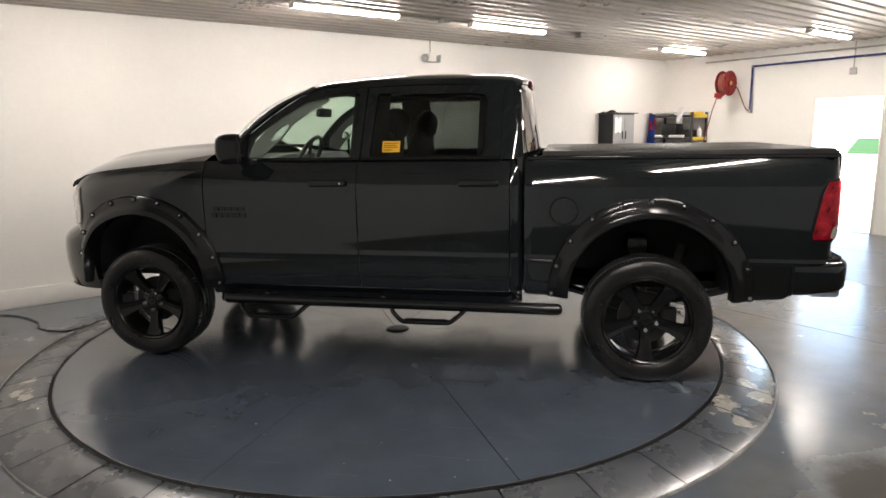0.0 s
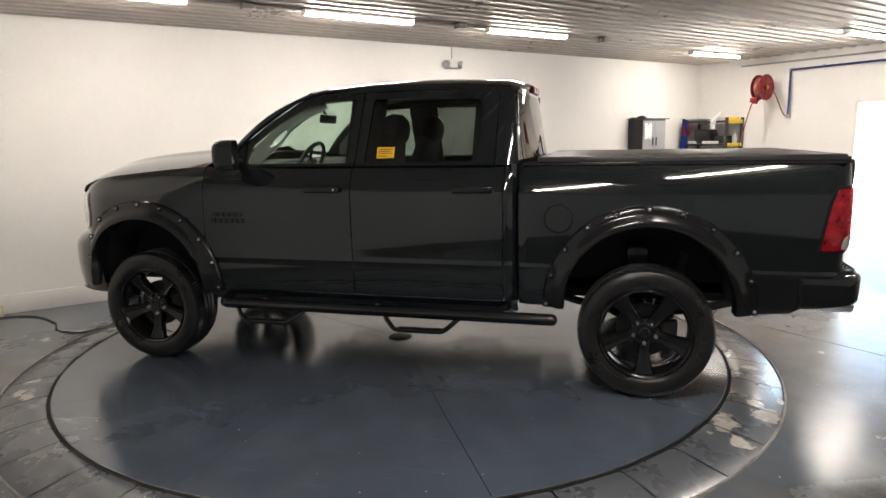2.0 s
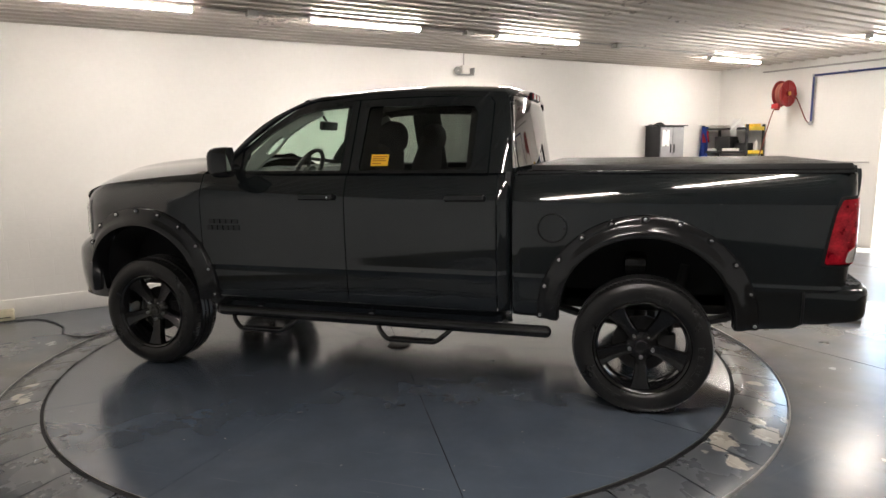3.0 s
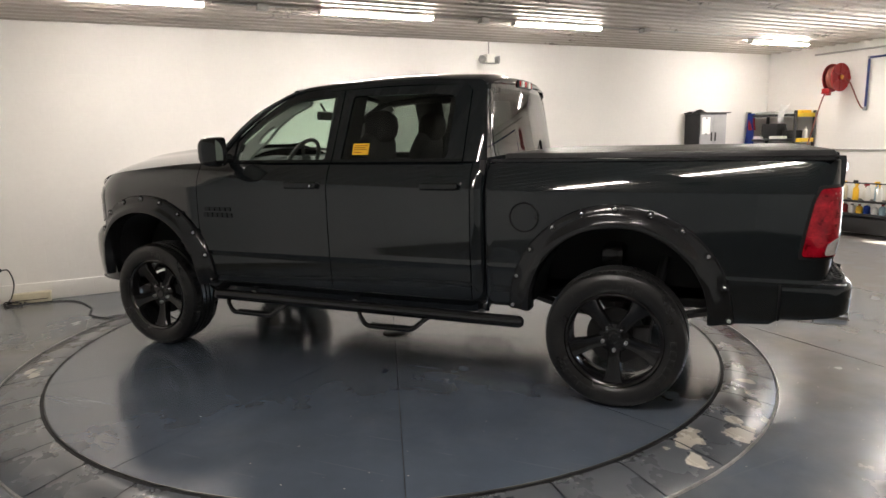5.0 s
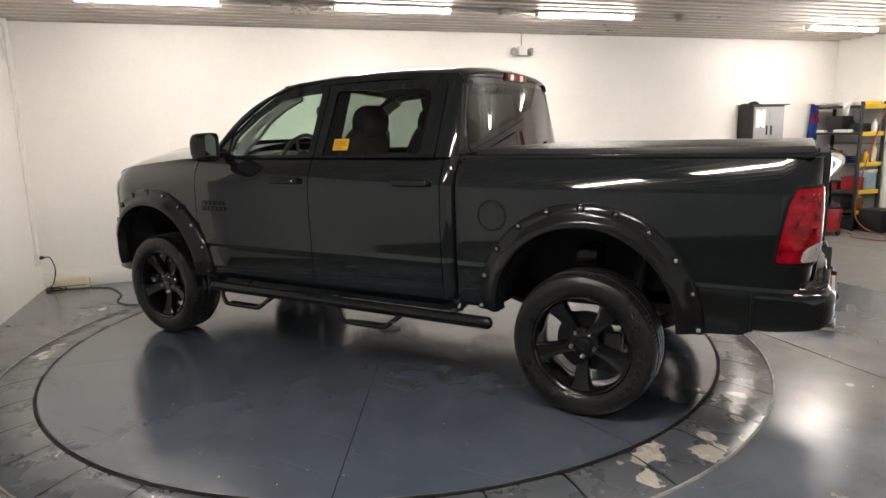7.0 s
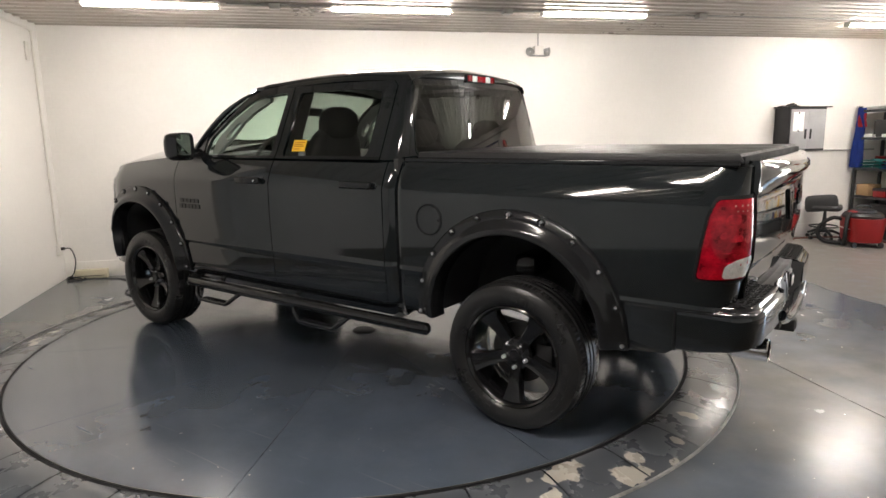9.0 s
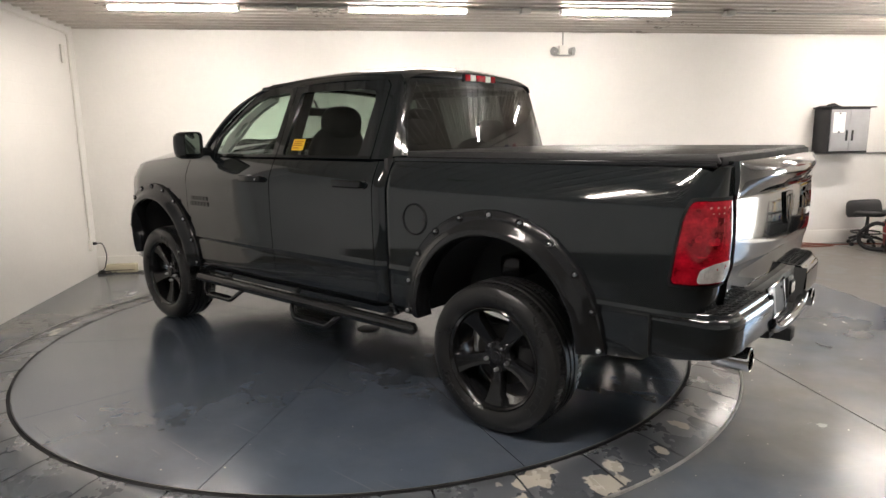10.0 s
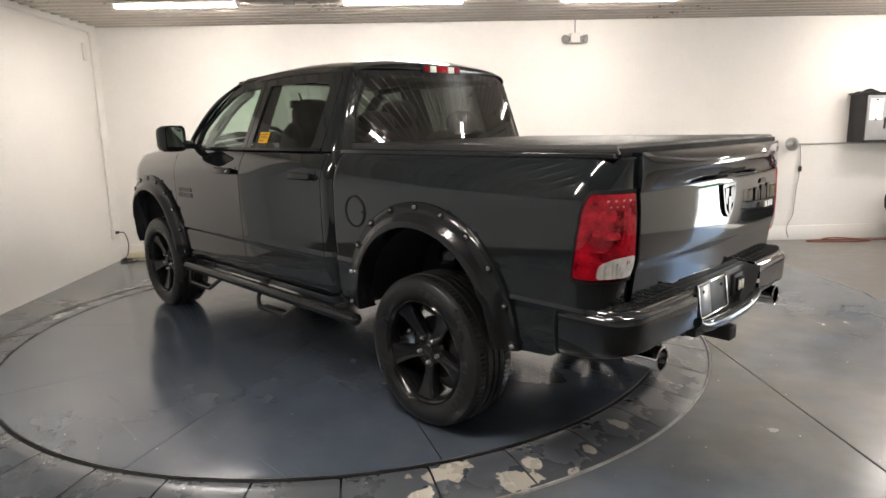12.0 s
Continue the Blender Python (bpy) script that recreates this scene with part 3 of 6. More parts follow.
SIDE = [(0.48, 0.890), (0.53, 0.922), (0.56, 0.9365), (0.60, 0.9475), (0.64, 0.9525), (0.69, 0.9560), (0.75, 0.9592), (0.785, 0.9610), (0.798, 0.9660), (0.806, 0.9700), (0.816, 0.9706), (0.828, 0.9670), (0.845, 0.9668), (0.87, 0.9677), (0.95, 0.9706), (1.02, 0.9722), (1.12, 0.9728), (1.20, 0.9718)]


def shoulder_table():
    """Half-widths above the belt crease, from a slope that steepens towards the top."""
    rows, y, z = [], 0.9718, 1.20
    while z < 1.50:
        d = (z - 1.3067) / 1.0225
        s = 0.31 + 1.6 * d + 10.6 * d * d
        k = min(1.0, max(0.0, (z - 1.276) / 0.016))
        rows.append(y)
        y -= 0.001 * (0.02 * (1 - k) + s * k)
        z += 0.001
    return rows


SHOULDER = shoulder_table()
TOPS = [(-2.62, 1.225), (-2.46, 1.300), (-2.22, 1.368), (-1.80, 1.418), (-1.25, 1.455), (0.95, 1.455), (1.05, 1.445), (3.0, 1.445)]
GATE = [(0.78, 2.868), (0.86, 2.880), (0.93, 2.889), (0.985, 2.8965), (1.00, 2.9015), (1.02, 2.9080), (1.05, 2.9103), (1.10, 2.9118), (1.16, 2.9122), (1.22, 2.9108), (1.25, 2.9095), (1.28, 2.9076), (1.306, 2.9060), (1.316, 2.9082), (1.326, 2.9180), (1.345, 2.9370), (1.365, 2.9560), (1.380, 2.9680), (1.392, 2.9745), (1.405, 2.9770), (1.418, 2.9740), (1.430, 2.9660), (1.442, 2.9520), (1.452, 2.9340), (1.460, 2.9120), (1.466, 2.8900)]
FRONT_S, REAR_S = -2.06, 2.76


def plan(s):
    """Where the body's side runs seen from above: x and the share of its full half-width."""
    if s < FRONT_S:
        a = min(1.0, (FRONT_S - s) / 0.95) * math.pi / 2
        return FRONT_S - 0.52 * math.sin(a), 1 - 0.55 * (1 - math.cos(a))
    if s > REAR_S:
        a = min(1.0, (s - REAR_S) / 0.245) * math.pi / 2
        return REAR_S + 0.145 * math.sin(a), 1 - 0.19 * (1 - math.cos(a))
    if 0.938 < s < 0.995:
        return s, 1 - 0.045 * ((s - 0.938) / 0.05) ** 2
    if 0.995 <= s < 1.03:
        return s, 1 - 0.03 * ((1.03 - s) / 0.025) ** 2
    return s, 1.0


def half_width(x, z):
    top = curve_at(TOPS, x)
    k = z if z < 1 else 1 + (z - 1) * 0.455 / (top - 1)
    if k < 1.20:
        return curve_at(SIDE, k)
    i = min(len(SHOULDER) - 2.001, (k - 1.20) / 0.001)
    return SHOULDER[int(i)] + (SHOULDER[int(i) + 1] - SHOULDER[int(i)]) * (i - int(i))


def body(side, out=0.0):
    """The mapping of (s, z) to the body's side; side -1 is the driver's."""
    def f(s, z):
        x, w = plan(s)
        y = half_width(x, z) * w + out
        if s > REAR_S:
            hw = half_width(x, z)
            y = hw - (hw - 0.785) * (1 - w) / 0.19 + out
        k = 0.0
        if s < FRONT_S:
            k = -out * min(1.0, (FRONT_S - s) / 0.5)
        if s > REAR_S:
            k = out * min(1.0, (s - REAR_S) / 0.16) + (min(2.914, curve_at(GATE, min(z, 1.30))) - 0.006 - 2.905) * ((s - REAR_S) / 0.24) ** 2
        return Vector((x + k, side * y, z))
    return f


GLASS_Y = lambda z: 0.905 - 0.43 * (z - 1.46)


def greenhouse(side, out=0.0):
    def f(x, z):
        y = GLASS_Y(z) + out
        if x < -0.55:
            y -= 0.10 * (-0.55 - x) ** 2
        if x > 0.90:
            y -= 0.05 * ((x - 0.90) / 0.08) ** 2
        return Vector((x, side * y, z))
    return f


WIN_F = [(-0.95, 1.472), (-0.915, 1.60), (-0.73, 1.742), (-0.545, 1.848), (-0.38, 1.892), (-0.145, 1.905), (-0.165, 1.472)]
WIN_R = [(-0.045, 1.472), (-0.02, 1.898), (0.60, 1.890), (0.725, 1.875), (0.748, 1.83), (0.735, 1.50), (0.715, 1.472)]
FRAME_F = [(-1.09, 1.457), (-0.99, 1.60), (-0.78, 1.765), (-0.58, 1.893), (-0.42, 1.945), (-0.094, 1.965), (-0.114, 1.457)]
FRAME_R = [(-0.106, 1.457), (-0.086, 1.965), (0.60, 1.962), (0.80, 1.95), (0.848, 1.90), (0.842, 1.457)]


def wheel_parts(truck, x, side):
    """Rim with five spokes, tyre, hub cap and nuts; its axis points outwards."""
    m = pose(x, side * (0.966 if x > 0 else 0.936), AXLE_Z, 90 if side < 0 else -90, 0, 0)
    bm = lathe(bmesh.new(), [(1.065 * q, z) for q, z in ((0.252, 0.018), (0.262, 0.026), (0.270, 0.020), (0.272, 0.0), (0.262, -0.02), (0.255, -0.16), (0.268, -0.20), (0.262, -0.205), (0.246, -0.16), (0.240, -0.03), (0.247, 0.008))], 56, closed=True)
    lathe(bm, [(0.0, -0.034), (0.045, -0.034), (0.05, -0.040), (0.085, -0.046), (0.095, -0.060), (0.09, -0.10), (0.0, -0.10)], 40)
    rim = part("wheel", bm, M["rim"], truck, "gloss black five-spoke alloy wheel", 30)
    rim.matrix_basis = m
    for k in range(5):
        a0 = radians(-90 + 72 * k)
        ca, sa = math.cos(a0), math.sin(a0)
        bm = bmesh.new()
        sect = []
        for r, w, z, d in ((0.055, 0.036, -0.040, 0.05), (0.10, 0.033, -0.036, 0.05), (0.15, 0.036, -0.026, 0.05), (0.195, 0.044, -0.013, 0.05), (0.225, 0.053, -0.003, 0.05), (0.250, 0.066, 0.006, 0.05)):
            ring = []
            r, w = r * 1.06, w * 1.04
            for t, h in ((-w, z - d), (-w, z - 0.010), (-w * 0.86, z), (-w * 0.55, z - 0.004), (w * 0.55, z - 0.004), (w * 0.86, z), (w, z - 0.010), (w, z - d)):
                ring.append(bm.verts.new((r * ca - t * sa, r * sa + t * ca, h)))
            sect.append(ring)
        for p, q in zip(sect, sect[1:]):
            for i in range(8):
                j = (i + 1) % 8
                bm.faces.new((p[i], p[j], q[j], q[i]))
        bm.faces.new(sect[-1])
        bm.faces.new(sect[0])
        part("spoke", bm, M["rim"], rim, angle=30)
    prof = [(0.286, 0.015), (0.297, 0.028), (0.316, 0.036), (0.347, 0.040), (0.375, 0.034), (0.396, 0.020), (0.408, 0.0)]
    tread = [(0.411, -0.010), (0.413, -0.040), (0.404, -0.043), (0.404, -0.052), (0.415, -0.055), (0.415, -0.085), (0.405, -0.088), (0.405, -0.098), (0.415, -0.101), (0.415, -0.125), (0.405, -0.128), (0.405, -0.138), (0.415, -0.141), (0.415, -0.171), (0.404, -0.174), (0.404, -0.183), (0.413, -0.186), (0.411, -0.216)]
    inner = [(r, -0.226 - z) for r, z in reversed(prof)]
    bm = lathe(bmesh.new(), prof + tread + inner, 192, closed=True)
    for v in bm.verts:
        r, h = math.hypot(v.co.x, v.co.y), v.co.z
        if r > 0.40 and (h > -0.041 or h < -0.185):
            k = round((math.atan2(v.co.y, v.co.x) % (2 * math.pi)) / (2 * math.pi) * 192)
            if k % 2 == 0:
                v.co.x, v.co.y = v.co.x * (r - 0.007) / r, v.co.y * (r - 0.007) / r
    inv = m.inverted()
    floor_no = inv.to_3x3() @ Vector((0, 0, 1))
    for v in bm.verts:
        h = (m @ v.co).z
        if h < 0.001:
            v.co += floor_no * (0.001 - h)
    part("tyre", bm, M["rubber"], rim, "black all-terrain tyre with a ribbed tread", 30)
    for k in range(5):
        a = radians(-90 + 72 * k)
        bm = lathe(bmesh.new(), [(0.0110, -0.02), (0.0110, 0.004), (0.0098, 0.010), (0.006, 0.014), (0.0, 0.0155)], 12, pose(0.0705 * math.cos(a), 0.0705 * math.sin(a), -0.030))
        part("lug_nut", bm, M["nut"], rim, "bright chrome lug nut")
    for k in (0, 1, 2, 3, 4, 12, 13, 14, 15, 16, 17, 24, 25, 26):
        a = radians(-150 + 9 * k)
        b = one_box(0.318, 0.352, -0.017, 0.017, 0.036, 0.0415, 0.002, pose(0, 0, 0, 0, 0, math.degrees(a)))
        part("sidewall_bar", b, M["rubber"], rim)
    part("centre_cap", lathe(bmesh.new(), [(0.034, -0.038), (0.034, -0.030), (0.029, -0.026), (0.018, -0.028), (0.0, -0.025)], 28), M["satin"], rim)
    bm = lathe(bmesh.new(), [(0.05, -0.10), (0.172, -0.10), (0.172, -0.125), (0.05, -0.125)], 40, closed=True)
    part("brake_disc", bm, M["brakeiron"], rim, "dull dark iron brake disc")
    part("brake_caliper", one_box(0.10, 0.20, -0.07, 0.07, -0.15, -0.085, 0.015), M["under"], rim)
    return rim


def flare_parts(truck, cx, side, droop):
    """A bolted wheel-arch flare that follows the arch."""
    sect = [(0.634, 0.001), (0.633, 0.014), (0.622, 0.026), (0.592, 0.030), (0.572, 0.036), (0.548, 0.056), (0.524, 0.066), (0.506, 0.064), (0.499, 0.045), (0.498, -0.05)]
    path = [(1, -0.045 - droop)] + [(a, 0) for a in steps(0, 180, 40)] + [(179, -0.035)]
    bm = bmesh.new()
    rows = []
    for a, dz in path:
        ca, sa = math.cos(radians(a)), math.sin(radians(a))
        row = []
        for r, o in sect:
            s, z = cx + r * ca, ARCH_Z + max(0, r * sa) + dz
            p = body(side, o)(s, max(0.5, z))
            row.append(bm.verts.new((p.x, p.y, z)))
        rows.append(row)
    for p, q in zip(rows, rows[1:]):
        for i in range(len(sect) - 1):
            bm.faces.new((p[i], p[i + 1], q[i + 1], q[i]))
    bm.faces.new(rows[0])
    bm.faces.new(rows[-1])
    flare = part("fender_flare", bm, M["satin"], truck, "satin black bolt-on wheel-arch flare", 40)
    for a in steps(0.5, 180, 10):
        s, z = cx + 0.610 * math.cos(radians(a)), ARCH_Z + 0.610 * math.sin(radians(a))
        p = body(side, 0.031)(s, z)
        turn = Matrix.Translation(p) @ pose(0, 0, 0, 90 if side < 0 else -90)
        pocket = part("bolt_pocket", lathe(bmesh.new(), [(0.0215, -0.006), (0.0215, 0.0022), (0.0185, 0.0034), (0.0150, 0.0018), (0.0145, -0.006)], 18, turn, closed=True), M["satin"], flare)
        part("flare_bolt", lathe(bmesh.new(), [(0.0105, -0.006), (0.0105, 0.0030), (0.0090, 0.0062), (0.0055, 0.0085), (0.0, 0.0092)], 12, turn), M["nut"], pocket, "small polished domed bolt")


def side_panels(truck, side):
    f = body(side)
    arch_f = arc(AX_F, ARCH_Z, ARCH_R, 180, 0, 36)
    top = [(s, curve_at(TOPS, plan(s)[0])) for s in steps(-1.262, -2.42, 14)]
    part("front_fender", panel([[(-1.262, 0.555)] + top + [(-2.36, 0.62), (-2.31, 0.60)] + arch_f + [(-1.285, 0.555)]], f), M["paint"], truck)
    part("front_corner", panel([[(-2.365, 0.62), (-2.425, curve_at(TOPS, plan(-2.425)[0])), (-3.01, 1.235), (-3.01, 0.62)]], f), M["paint"], truck)
    lamp = part("headlight", panel([rounded([(-2.365, 1.275), (-2.335, 1.10), (-2.375, 1.0), (-2.50, 0.975), (-2.98, 1.00), (-2.98, 1.19)], 0.03)], body(side, 0.008)), M["clearlens"], truck, "clear headlight lens")
    front = [(-1.255, SILL), (-1.255, BELT), (-0.130, BELT), (-0.130, SILL)]
    rear = [(-0.122, SILL), (-0.122, BELT), (0.845, BELT), (0.906, BELT), (0.906, SILL)]
    for outline, frame_o, win, pane, hx in ((front, FRAME_F, WIN_F, "glass", -0.322), (rear, FRAME_R, WIN_R, "privacy", 0.71)):
        door = part("door", panel([outline], f), M["paint"], truck)
        part("window_frame", panel([frame_o], greenhouse(side), 0.08, 0.03, holes=[rounded(win, 0.03)]), M["paint"], door)
        pn = part("window_pane", panel([rounded(inset_poly(win, -0.006), 0.03)], greenhouse(side, -0.012), 0.2, 0.0), M[pane], door, "green-tinted door glass" if pane == "glass" else "dark privacy glass")
        pn.visible_shadow = False
        part("belt_moulding", panel([[(frame_o[0][0], 1.455), (frame_o[0][0], 1.473), (frame_o[-1][0], 1.473), (frame_o[-1][0], 1.455)]], greenhouse(side, 0.006), 0.2, 0.02), M["satin"], door)
        part("door_card", panel([inset_poly(outline, 0.03)], body(side, -0.07), 0.15, 0.02), M["darktrim"], door)
        # pull handle over its recess
        y = half_width(0, 1.303)
        bm = one_box(hx - 0.128, hx + 0.128, -0.014, 0.020, -0.023, 0.023, 0.010, pose(0, side * (y + 0.026), 1.303), 3)
        h = part("door_handle", bm, M["satin"], door, "satin black pull handle")
        if pane == "glass":
            part("lock_cylinder", lathe(bmesh.new(), [(0.0, 0.006), (0.007, 0.005), (0.009, 0.0), (0.009, -0.01)], 14, pose(hx + 0.098, side * (y + 0.047), 1.303, 90 if side < 0 else -90, 0, 0)), M["chrome"], h, "chrome lock cylinder")
        part("handle_bezel", panel([rounded([(hx - 0.142, 1.272), (hx - 0.142, 1.336), (hx + 0.142, 1.336), (hx + 0.142, 1.272)], 0.02)], body(side, 0.003), 0.2, 0.01), M["paint"], h)
    # sill and cab corner
    part("rocker_panel", panel([[(-1.26, 0.49), (-1.26, SILL - 0.006), (0.99, SILL - 0.006), (0.99, 0.49)]], f, 0.1), M["paint"], truck)
    part("cab_corner", panel([[(0.914, SILL), (0.914, BELT), (0.988, BELT), (0.988, SILL)]], f), M["paint"], truck)
    part("rear_pillar", panel([[(0.849, BELT), (0.855, 1.90), (0.80, 1.957), (0.62, 1.968), (0.62, 1.985), (0.91, 1.965), (0.945, 1.93), (0.965, 1.88), (1.005, BELT)]], greenhouse(side), 0.05, 0.04), M["paint"], truck)
    part("roof_rail", panel([[(-0.60, 1.897), (-0.42, 1.952), (-0.10, 1.971), (0.62, 1.970), (0.62, 1.988), (0.0, 1.992), (-0.40, 1.975), (-0.56, 1.925)]], greenhouse(side), 0.08, 0.04), M["paint"], truck)
    # bed side
    arch_r = arc(AX_R, ARCH_Z, ARCH_R, 180, 0, 36)
    bed = part("bed_side", panel([[(1.006, 0.56), (1.006, 1.445)] + [(s, 1.445) for s in steps(1.1, 3.0, 30)] + [(3.0, 0.80), (2.685, 0.80), (2.645, 0.61), (2.60, 0.578), (2.32, 0.555)] + arch_r[::-1] + [(1.28, 0.56)]], f, 0.055), M["paint"], truck)
    cap = part("fuel_door" if side < 0 else "blank_disc", panel([[(1.258 + 0.082 * math.cos(a), 1.124 + 0.082 * math.sin(a)) for a in (2 * math.pi * k / 32 for k in range(32))]], body(side, 0.002), 0.05, 0.004), M["paint"], bed) if side < 0 else None
    if side < 0:
        b = bmesh.new()
        tube(b, [body(side, 0.002)(1.258 + 0.086 * math.cos(a), 1.124 + 0.086 * math.sin(a)) for a in (2 * math.pi * k / 32 for k in range(33))], 0.0065, 6)
        part("door_gap", b, M["gap_part_black"], cap)
        b = one_box(1.322, 1.342, -0.004, 0.004, 1.116, 1.132, 0.002, pose(0, side * (half_width(1.3, 1.124) + 0.004), 0))
        part("finger_notch", b, M["liner"], cap)
    bm = grid(bmesh.new(), steps(1.012, 3.0, 50), steps(0, 1, 3), lambda s, k: body(side)(s, 1.444).lerp(Vector((min(2.885, plan(s)[0]), side * 0.775, 1.452)), k))
    part("bed_rail_cap", bm, M["plastic"], bed, "black plastic bed rail cap", 60)
    # tail lamp wrapped round the corner
    tail = [(2.722, 0.955), (2.742, 1.10), (2.767, 1.24), (2.798, 1.312), (3.0, 1.312), (3.0, 0.955)]
    # the surround's dull black also paints in the shadow gap round the lamp
    lamp = part("tail_lamp", panel([rounded(inset_poly(tail, -0.013), 0.02)], body(side, 0.0025), 0.04, 0.02), M["gap_part_black"], truck, "black tail lamp surround with its shadow gap painted in")
    part("reflector", panel([rounded(inset_poly(tail, 0.004), 0.02)], body(side, 0.0045), 0.04, 0.006), M["reflector"], lamp, "silvery lamp reflector")
    for a0, z0, w, h in ((2.80, 1.03, 0.13, 0.006), (2.80, 1.075, 0.09, 0.006), (2.835, 1.20, 0.07, 0.045), (2.86, 1.125, 0.06, 0.03), (2.925, 1.10, 0.012, 0.14), (2.815, 1.14, 0.03, 0.03)):
        part("prism_and_glint", panel([rounded([(a0, z0), (a0 + 0.2 * h, z0 + h), (a0 + w, z0 + h), (a0 + w, z0)], min(w, h) * 0.35)], body(side, 0.0075), 0.02, 0.003), M["bowl"], lamp)
    # two rows of small pale tiles: lamp glints painted on the lens
    for k in range(4):
        a = 2.868 + 0.030 * k
        part("prism_and_glint", panel([[(a, 1.279), (a, 1.287), (a + 0.008, 1.288), (a + 0.008, 1.280)]], body(side, 0.0125), 0.1, 0.004), M["glint"], lamp)
    for k in range(3):
        a = 2.880 + 0.024 * k
        part("prism_and_glint", panel([[(a, 1.256), (a, 1.262), (a + 0.006, 1.263), (a + 0.006, 1.257)]], body(side, 0.0122), 0.1, 0.003), M["glint"], lamp)
    for k in range(5):
        a = 2.955 + 0.003 * k
        part("flute", panel([[(a, 1.06), (a, 1.25), (a + 0.0015, 1.25), (a + 0.0015, 1.06)]], body(side, 0.007), 0.1, 0.002), M["bowl"], lamp)
    ln = part("red_lens", panel([rounded(tail, 0.025)], body(side, 0.0105), 0.035, 0.0), M["redglass"], lamp, "glossy red tail lamp lens")
    ln.visible_shadow = False
    part("reverse_lens", panel([rounded([(2.832, 0.966), (2.842, 1.025), (2.90, 1.05), (2.992, 1.058), (2.992, 0.966)], 0.02)], body(side, 0.0125), 0.04, 0.006), M["clearlens"], lamp, "clear reversing lens")
    for k in range(9):
        a = 2.858 + 0.0148 * k
        part("flute", panel([[(a, 0.972), (a, 1.030 + 0.002 * k), (a + 0.005, 1.031 + 0.002 * k), (a + 0.005, 0.972)]], body(side, 0.0127), 0.1, 0.003), M["clearlens"], lamp)
    # side step
    y = side * 0.985
    bm = tube(bmesh.new(), smooth_path([(-1.14, side * 0.92, 0.50), (-1.12, y, 0.485), (-1.0, y, 0.480), (0.0, y, 0.478), (1.12, y, 0.476), (1.225, y, 0.476)], 5), 0.038, 14)
    lathe(bm, [(0.038, 0.0), (0.034, 0.016), (0.022, 0.029), (0.0, 0.035)], 14, Matrix.Translation((1.225, y, 0.476)) @ Matrix.Rotation(radians(90), 4, "Y"))
    step = part("side_step", bm, M["satin"], truck, "textured black tubular side step")
    for x0 in (-1.02, 0.10):
        yo = side * 1.04
        bm = tube(bmesh.new(), smooth_path([(x0, y, 0.455), (x0 + 0.03, side * 1.02, 0.42), (x0 + 0.085, yo, 0.375), (x0 + 0.14, yo, 0.368), (x0 + 0.36, yo, 0.368), (x0 + 0.42, yo, 0.375), (x0 + 0.48, side * 1.02, 0.42), (x0 + 0.52, y, 0.455)], 4), 0.016, 10)
        box(bm, x0 + 0.10, x0 + 0.40, min(side * 0.985, yo), max(side * 0.985, yo), 0.370, 0.380, 0.003)
        part("drop_step", bm, M["satin"], step, "black hoop step")
    for x0 in (-0.85, 0.02, 0.95):
        bm = tube(bmesh.new(), [(x0, y, 0.48), (x0, side * 0.75, 0.50), (x0, side * 0.55, 0.54)], 0.02, 8)
        part("bracket", bm, M["under"], step)
    # door mirror: a shell open to the rear, with the glass set back in it
    head = pose(-0.962, side * 1.088, 1.541, 0, 0, -side * 19)
    ring_at = lambda x, w, h, e=0.42: [bm.verts.new(head @ Vector((x, w * math.copysign(abs(math.cos(a)) ** e, math.cos(a)), h * math.copysign(abs(math.sin(a)) ** e, math.sin(a))))) for a in (2 * math.pi * k / 32 for k in range(32))]
    bm = bmesh.new()
    secs = [ring_at(x, w, h, e) for x, w, h, e in ((-0.088, 0.040, 0.045, 0.8), (-0.078, 0.070, 0.074, 0.65), (-0.055, 0.091, 0.093, 0.5), (-0.015, 0.100, 0.102, 0.42), (0.045, 0.102, 0.103, 0.40), (0.058, 0.099, 0.100, 0.40), (0.058, 0.091, 0.092, 0.40), (0.040, 0.089, 0.090, 0.40))]
    for p, q in zip(secs, secs[1:]):
        for k in range(32):
            bm.faces.new((p[k], p[(k + 1) % 32], q[(k + 1) % 32], q[k]))
    bm.faces.new(secs[0])
    bm.faces.new(secs[-1])
    mir = part("door_mirror", bm, M["satin"], truck, "black folding door mirror", 40)
    bm = bmesh.new()
    secs = [ring_at(x, 0.0885, 0.0895, 0.40) for x in (0.0405, 0.0455)]
    for k in range(32):
        bm.faces.new((secs[0][k], secs[0][(k + 1) % 32], secs[1][(k + 1) % 32], secs[1][k]))
    bm.faces.new(secs[0])
    bm.faces.new(secs[1])
    part("mirror_glass", bm, M["mirror"], mir, "mirror glass")
    part("mirror_arm", tube(bmesh.new(), smooth_path([(-0.985, side * 0.895, 1.488), (-0.985, side * 0.95, 1.492), (-0.975, side * 1.01, 1.502)], 4), 0.034, 14), M["satin"], mir)
    part("mirror_base", panel([[(-1.09, 1.46), (-0.985, 1.60), (-0.955, 1.60), (-0.955, 1.46)]], greenhouse(side, 0.012), 0.1, 0.03), M["satin"], mir)


M["mirror"] = material("mirror_silver", (0.82, 0.86, 0.84), 0.02, 1.0, vary=0.0, bump=0.0, rough_vary=0.0)
ROOF = [(-0.70, 1.975), (-0.55, 2.008), (-0.40, 2.026), (0.0, 2.048), (0.4, 2.053), (0.8, 2.035), (0.90, 2.02), (0.95, 1.985)]
